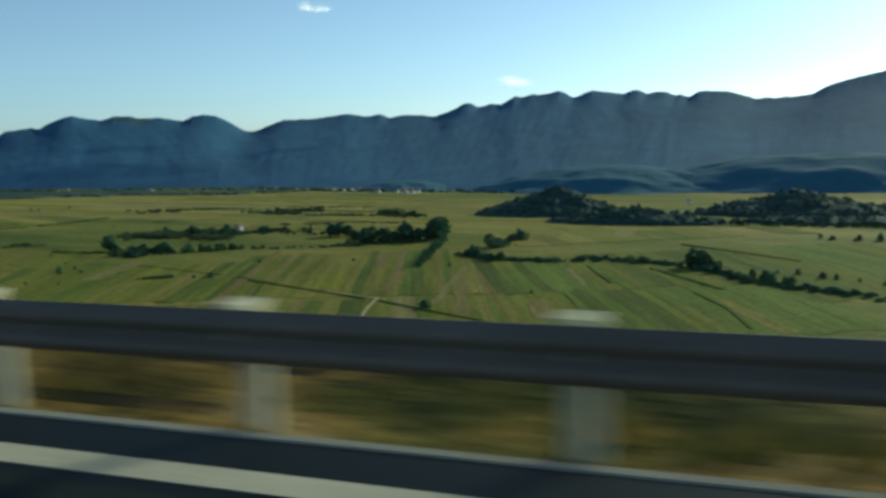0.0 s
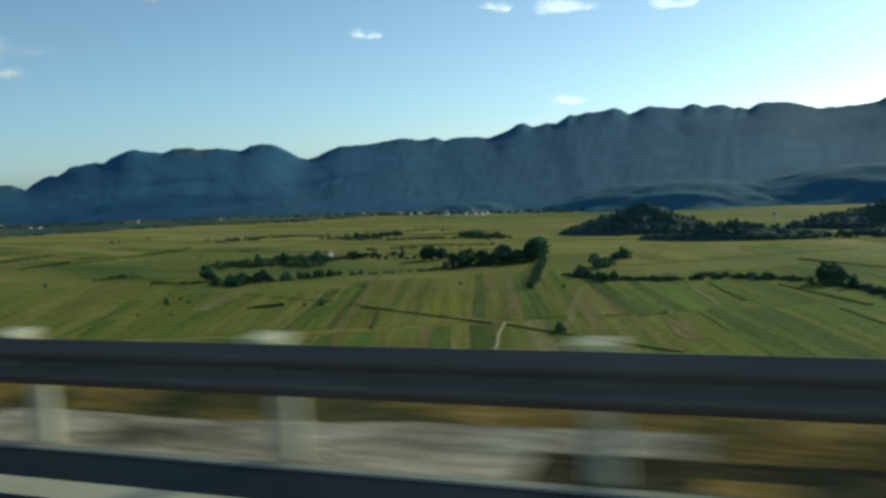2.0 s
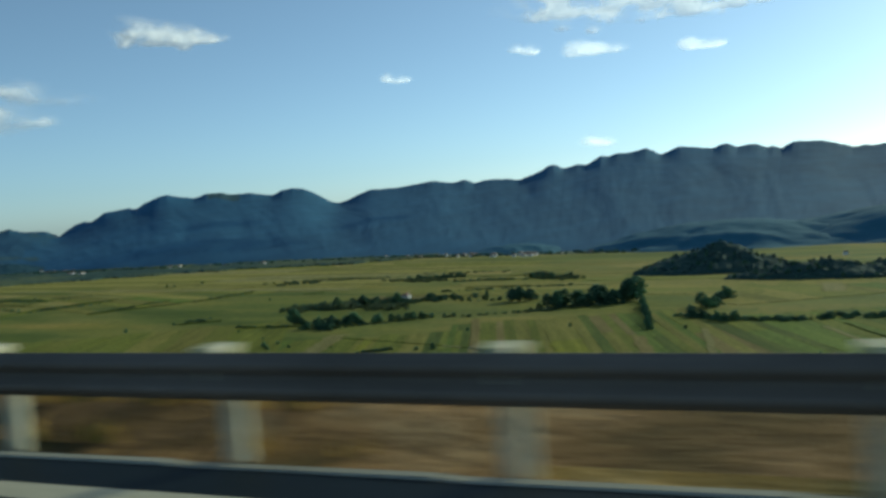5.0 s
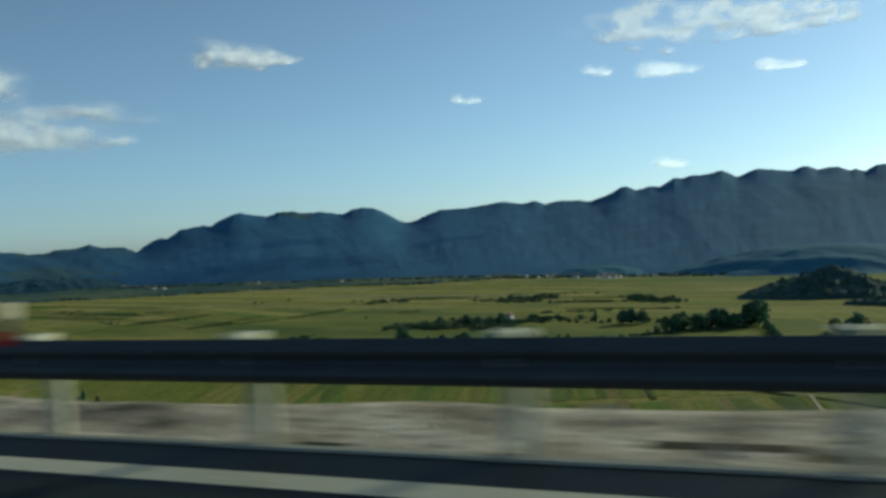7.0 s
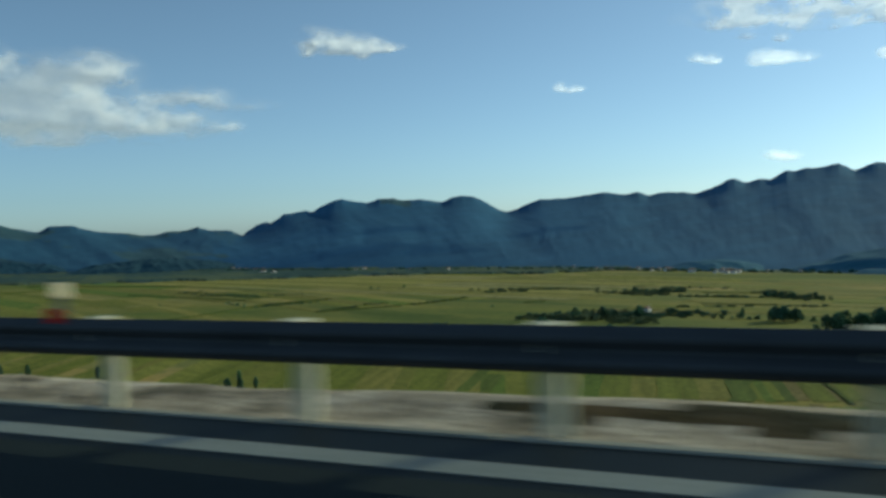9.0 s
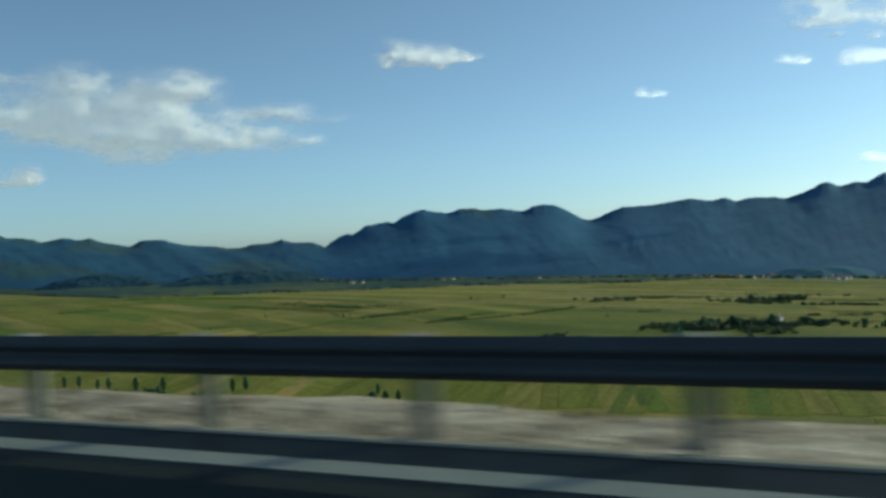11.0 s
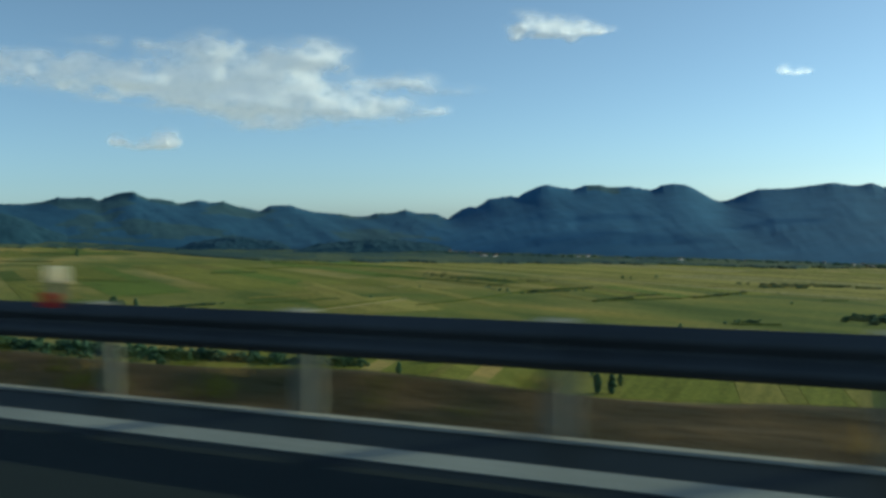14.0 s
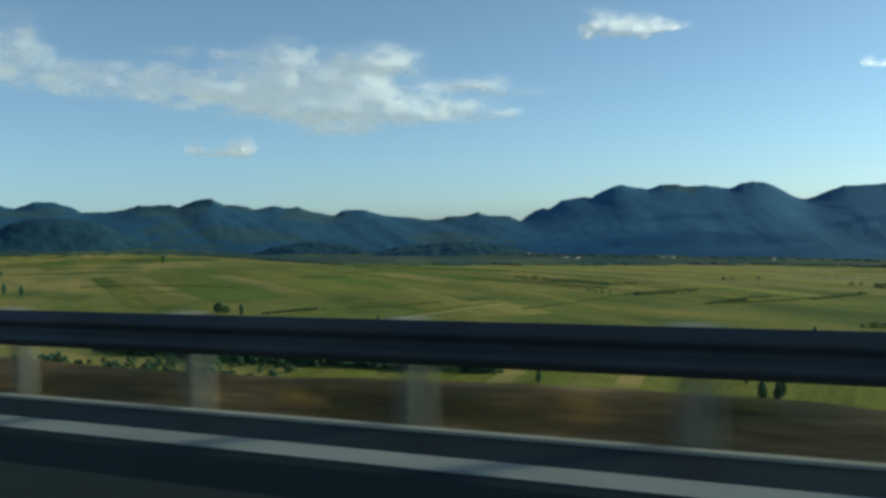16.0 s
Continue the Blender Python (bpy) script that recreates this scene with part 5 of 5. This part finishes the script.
# place, half length, number and size of each cluster
for cx, cy, span, count, size in ((-742, 1858, 26, 10, 1.0), (-822, 1885, 14, 5, 0.95), (-902, 1905, 26, 5, 0.9), (-1010, 1925, 70, 9, 0.66), (-1140, 1935, 80, 8, 0.62),
                                  (-1323, 1920, 12, 2, 0.8), (-1458, 1850, 6, 1, 0.9), (-1700, 1900, 120, 6, 0.8), (-2243, 1950, 90, 8, 0.9), (-2020, 1760, 60, 4, 0.9),
                                  (-640, 1905, 40, 3, 0.6), (-96, 1500, 10, 1, 0.8), (-3594, 1362, 6, 1, 1.0), (-550, 850, 8, 1, 0.8)):
    for k in range(count):
        house(cx + VILLAGE.uniform(-span, span), cy + VILLAGE.uniform(-14, 40), VILLAGE.uniform(-14, 14), VILLAGE.randrange(3), size * VILLAGE.uniform(0.8, 1.2))


# ---- clouds ----
def build_cloud(blobs, seed, label, step=14.0, fade=0.55, mat=CLOUD, ragged=0.42):
    """A cloud from soft lobes given as azimuth, height, half width and half height; ragged outline, puffed towards both sides."""
    rad, size = 4770.0, 4770.0 / 4640.0
    step *= size
    blobs = [(b[0], b[1] * size, b[2] * size, b[3] * size, b[4]) for b in blobs]
    a0 = min(b[0] - math.degrees(b[2] * 1.6 / rad) for b in blobs)
    a1 = max(b[0] + math.degrees(b[2] * 1.6 / rad) for b in blobs)
    z0, z1 = min(b[1] - b[3] * 1.6 for b in blobs), max(b[1] + b[3] * 1.6 for b in blobs)
    n = max(14, int(math.radians(a1 - a0) * rad / step))
    m = max(10, int((z1 - z0) / step))
    A, Z = np.meshgrid(np.linspace(a0, a1, n), np.linspace(z0, z1, m), indexing="ij")
    U = np.radians(A) * rad
    D = np.zeros_like(A)
    for az, z, w, h, k in blobs:
        du, dz = (U - math.radians(az) * rad) / w, (Z - z) / h
        dz = np.where(dz < 0, dz * 1.25, dz)
        D = 1 - (1 - D) * (1 - k * np.clip(1.0 - np.sqrt(du * du + dz * dz) / 1.45, 0, 1))
    rough = fbm(U / 100, Z / 55, 5, seed)
    body = 0.7 * D + 0.3 * np.clip(D + 0.5 * fbm(U / 200, Z / 90, 2, seed + 4) * smooth(D, 0, 0.3), 0, 1)
    D = np.clip(1.25 * D + ragged * rough * smooth(D, 0.0, 0.3), 0, 1)
    keep = (D[:-1, :-1] + D[1:, :-1] + D[1:, 1:] + D[:-1, 1:]) > 0.02
    puff = 125 * body ** 0.9 + 50 * body * np.abs(fbm(U / 260, Z / 120, 2, seed + 9))
    r = rad + puff
    me = grid_mesh("cloud", -200 + r * np.sin(np.radians(A)), r * np.cos(np.radians(A)), Z, [mat], keep=keep)
    at = me.attributes.new("body", "FLOAT", "POINT")
    at.data.foreach_set("value", np.clip(D / (fade * 1.6), 0, 1).astype(np.float32).ravel())
    ob = tagged(new("cloud", me), label, "cloud", "clouds over the mountains", "structure")
    return ob


build_cloud([(-55.6, 820, 230, 85, 1.0), (-61.4, 845, 150, 85, 0.85), (-59.5, 710, 500, 140, 0.95), (-54.5, 560, 480, 105, 1.0), (-66.0, 680, 440, 115, 0.8), (-58.5, 610, 520, 110, 0.8),
             (-49.4, 690, 190, 50, 0.65), (-46.0, 645, 150, 30, 0.5), (-47.8, 535, 110, 34, 0.45), (-71.5, 700, 330, 90, 0.65), (-76.6, 870, 150, 130, 0.75),
             (-76.5, 740, 260, 100, 0.7), (-58.0, 470, 230, 45, 0.5), (-66.5, 860, 260, 30, 0.4)], 101, "broad layered grey and white cloud bank", 11, 0.7, ragged=0.6)
build_cloud([(-63.9, 385, 60, 52, 1.0), (-65.2, 362, 90, 30, 0.7), (-66.6, 378, 50, 34, 0.75)], 111, "small grey and white cloud tuft", 8, ragged=0.6)
build_cloud([(-41.5, 988, 85, 58, 1.0), (-40.3, 966, 110, 62, 0.95), (-39.0, 958, 110, 56, 0.95), (-37.8, 946, 100, 42, 0.9), (-36.7, 940, 75, 24, 0.8), (-38.4, 905, 40, 30, 0.6),
             (-42.0, 925, 42, 34, 0.65)], 121, "white elongated fair weather cloud", 8, 0.8, ragged=0.8)
build_cloud([(-25.6, 690, 34, 24, 1.0), (-24.9, 680, 42, 22, 0.9), (-24.3, 676, 26, 14, 0.7)], 131, "small white cloud", 4, mat=CLOUD_THIN_GLOWING, ragged=0.8)
build_cloud([(-9.5, 1000, 520, 120, 0.9), (-14.3, 965, 150, 60, 0.75), (-3.5, 970, 350, 80, 0.75), (-14.0, 893, 60, 34, 0.6), (-11.6, 905, 110, 40, 0.6), (-8.6, 890, 90, 34, 0.65),
             (-5.6, 895, 110, 34, 0.65), (-2.5, 905, 120, 34, 0.6), (-12.0, 850, 40, 20, 0.5), (-4.6, 868, 50, 22, 0.55)], 141, "large bright white cloud high over the ridge", 8, 1.0, ragged=1.3)
build_cloud([(-17.0, 792, 40, 22, 0.9), (-16.2, 780, 46, 26, 0.9), (-15.9, 768, 26, 16, 0.6)], 151, "small white cloud", 4, mat=CLOUD_THIN_GLOWING, ragged=0.8)
build_cloud([(-13.1, 762, 70, 38, 1.0), (-12.2, 752, 80, 32, 0.9), (-10.7, 748, 60, 24, 0.9), (-13.6, 742, 40, 20, 0.6)], 161, "small flat white cloud", 4, mat=CLOUD_THIN_GLOWING, ragged=0.8)
build_cloud([(-6.2, 724, 50, 30, 0.95), (-5.3, 716, 90, 20, 0.85), (-4.5, 714, 40, 16, 0.8)], 171, "small flat white cloud", 4, mat=CLOUD_THIN_GLOWING, ragged=0.8)
build_cloud([(-12.7, 276, 50, 26, 0.7), (-11.8, 262, 60, 24, 0.7)], 181, "faint pale cloud above the ridge", 6, mat=CLOUD_THIN_GLOWING)
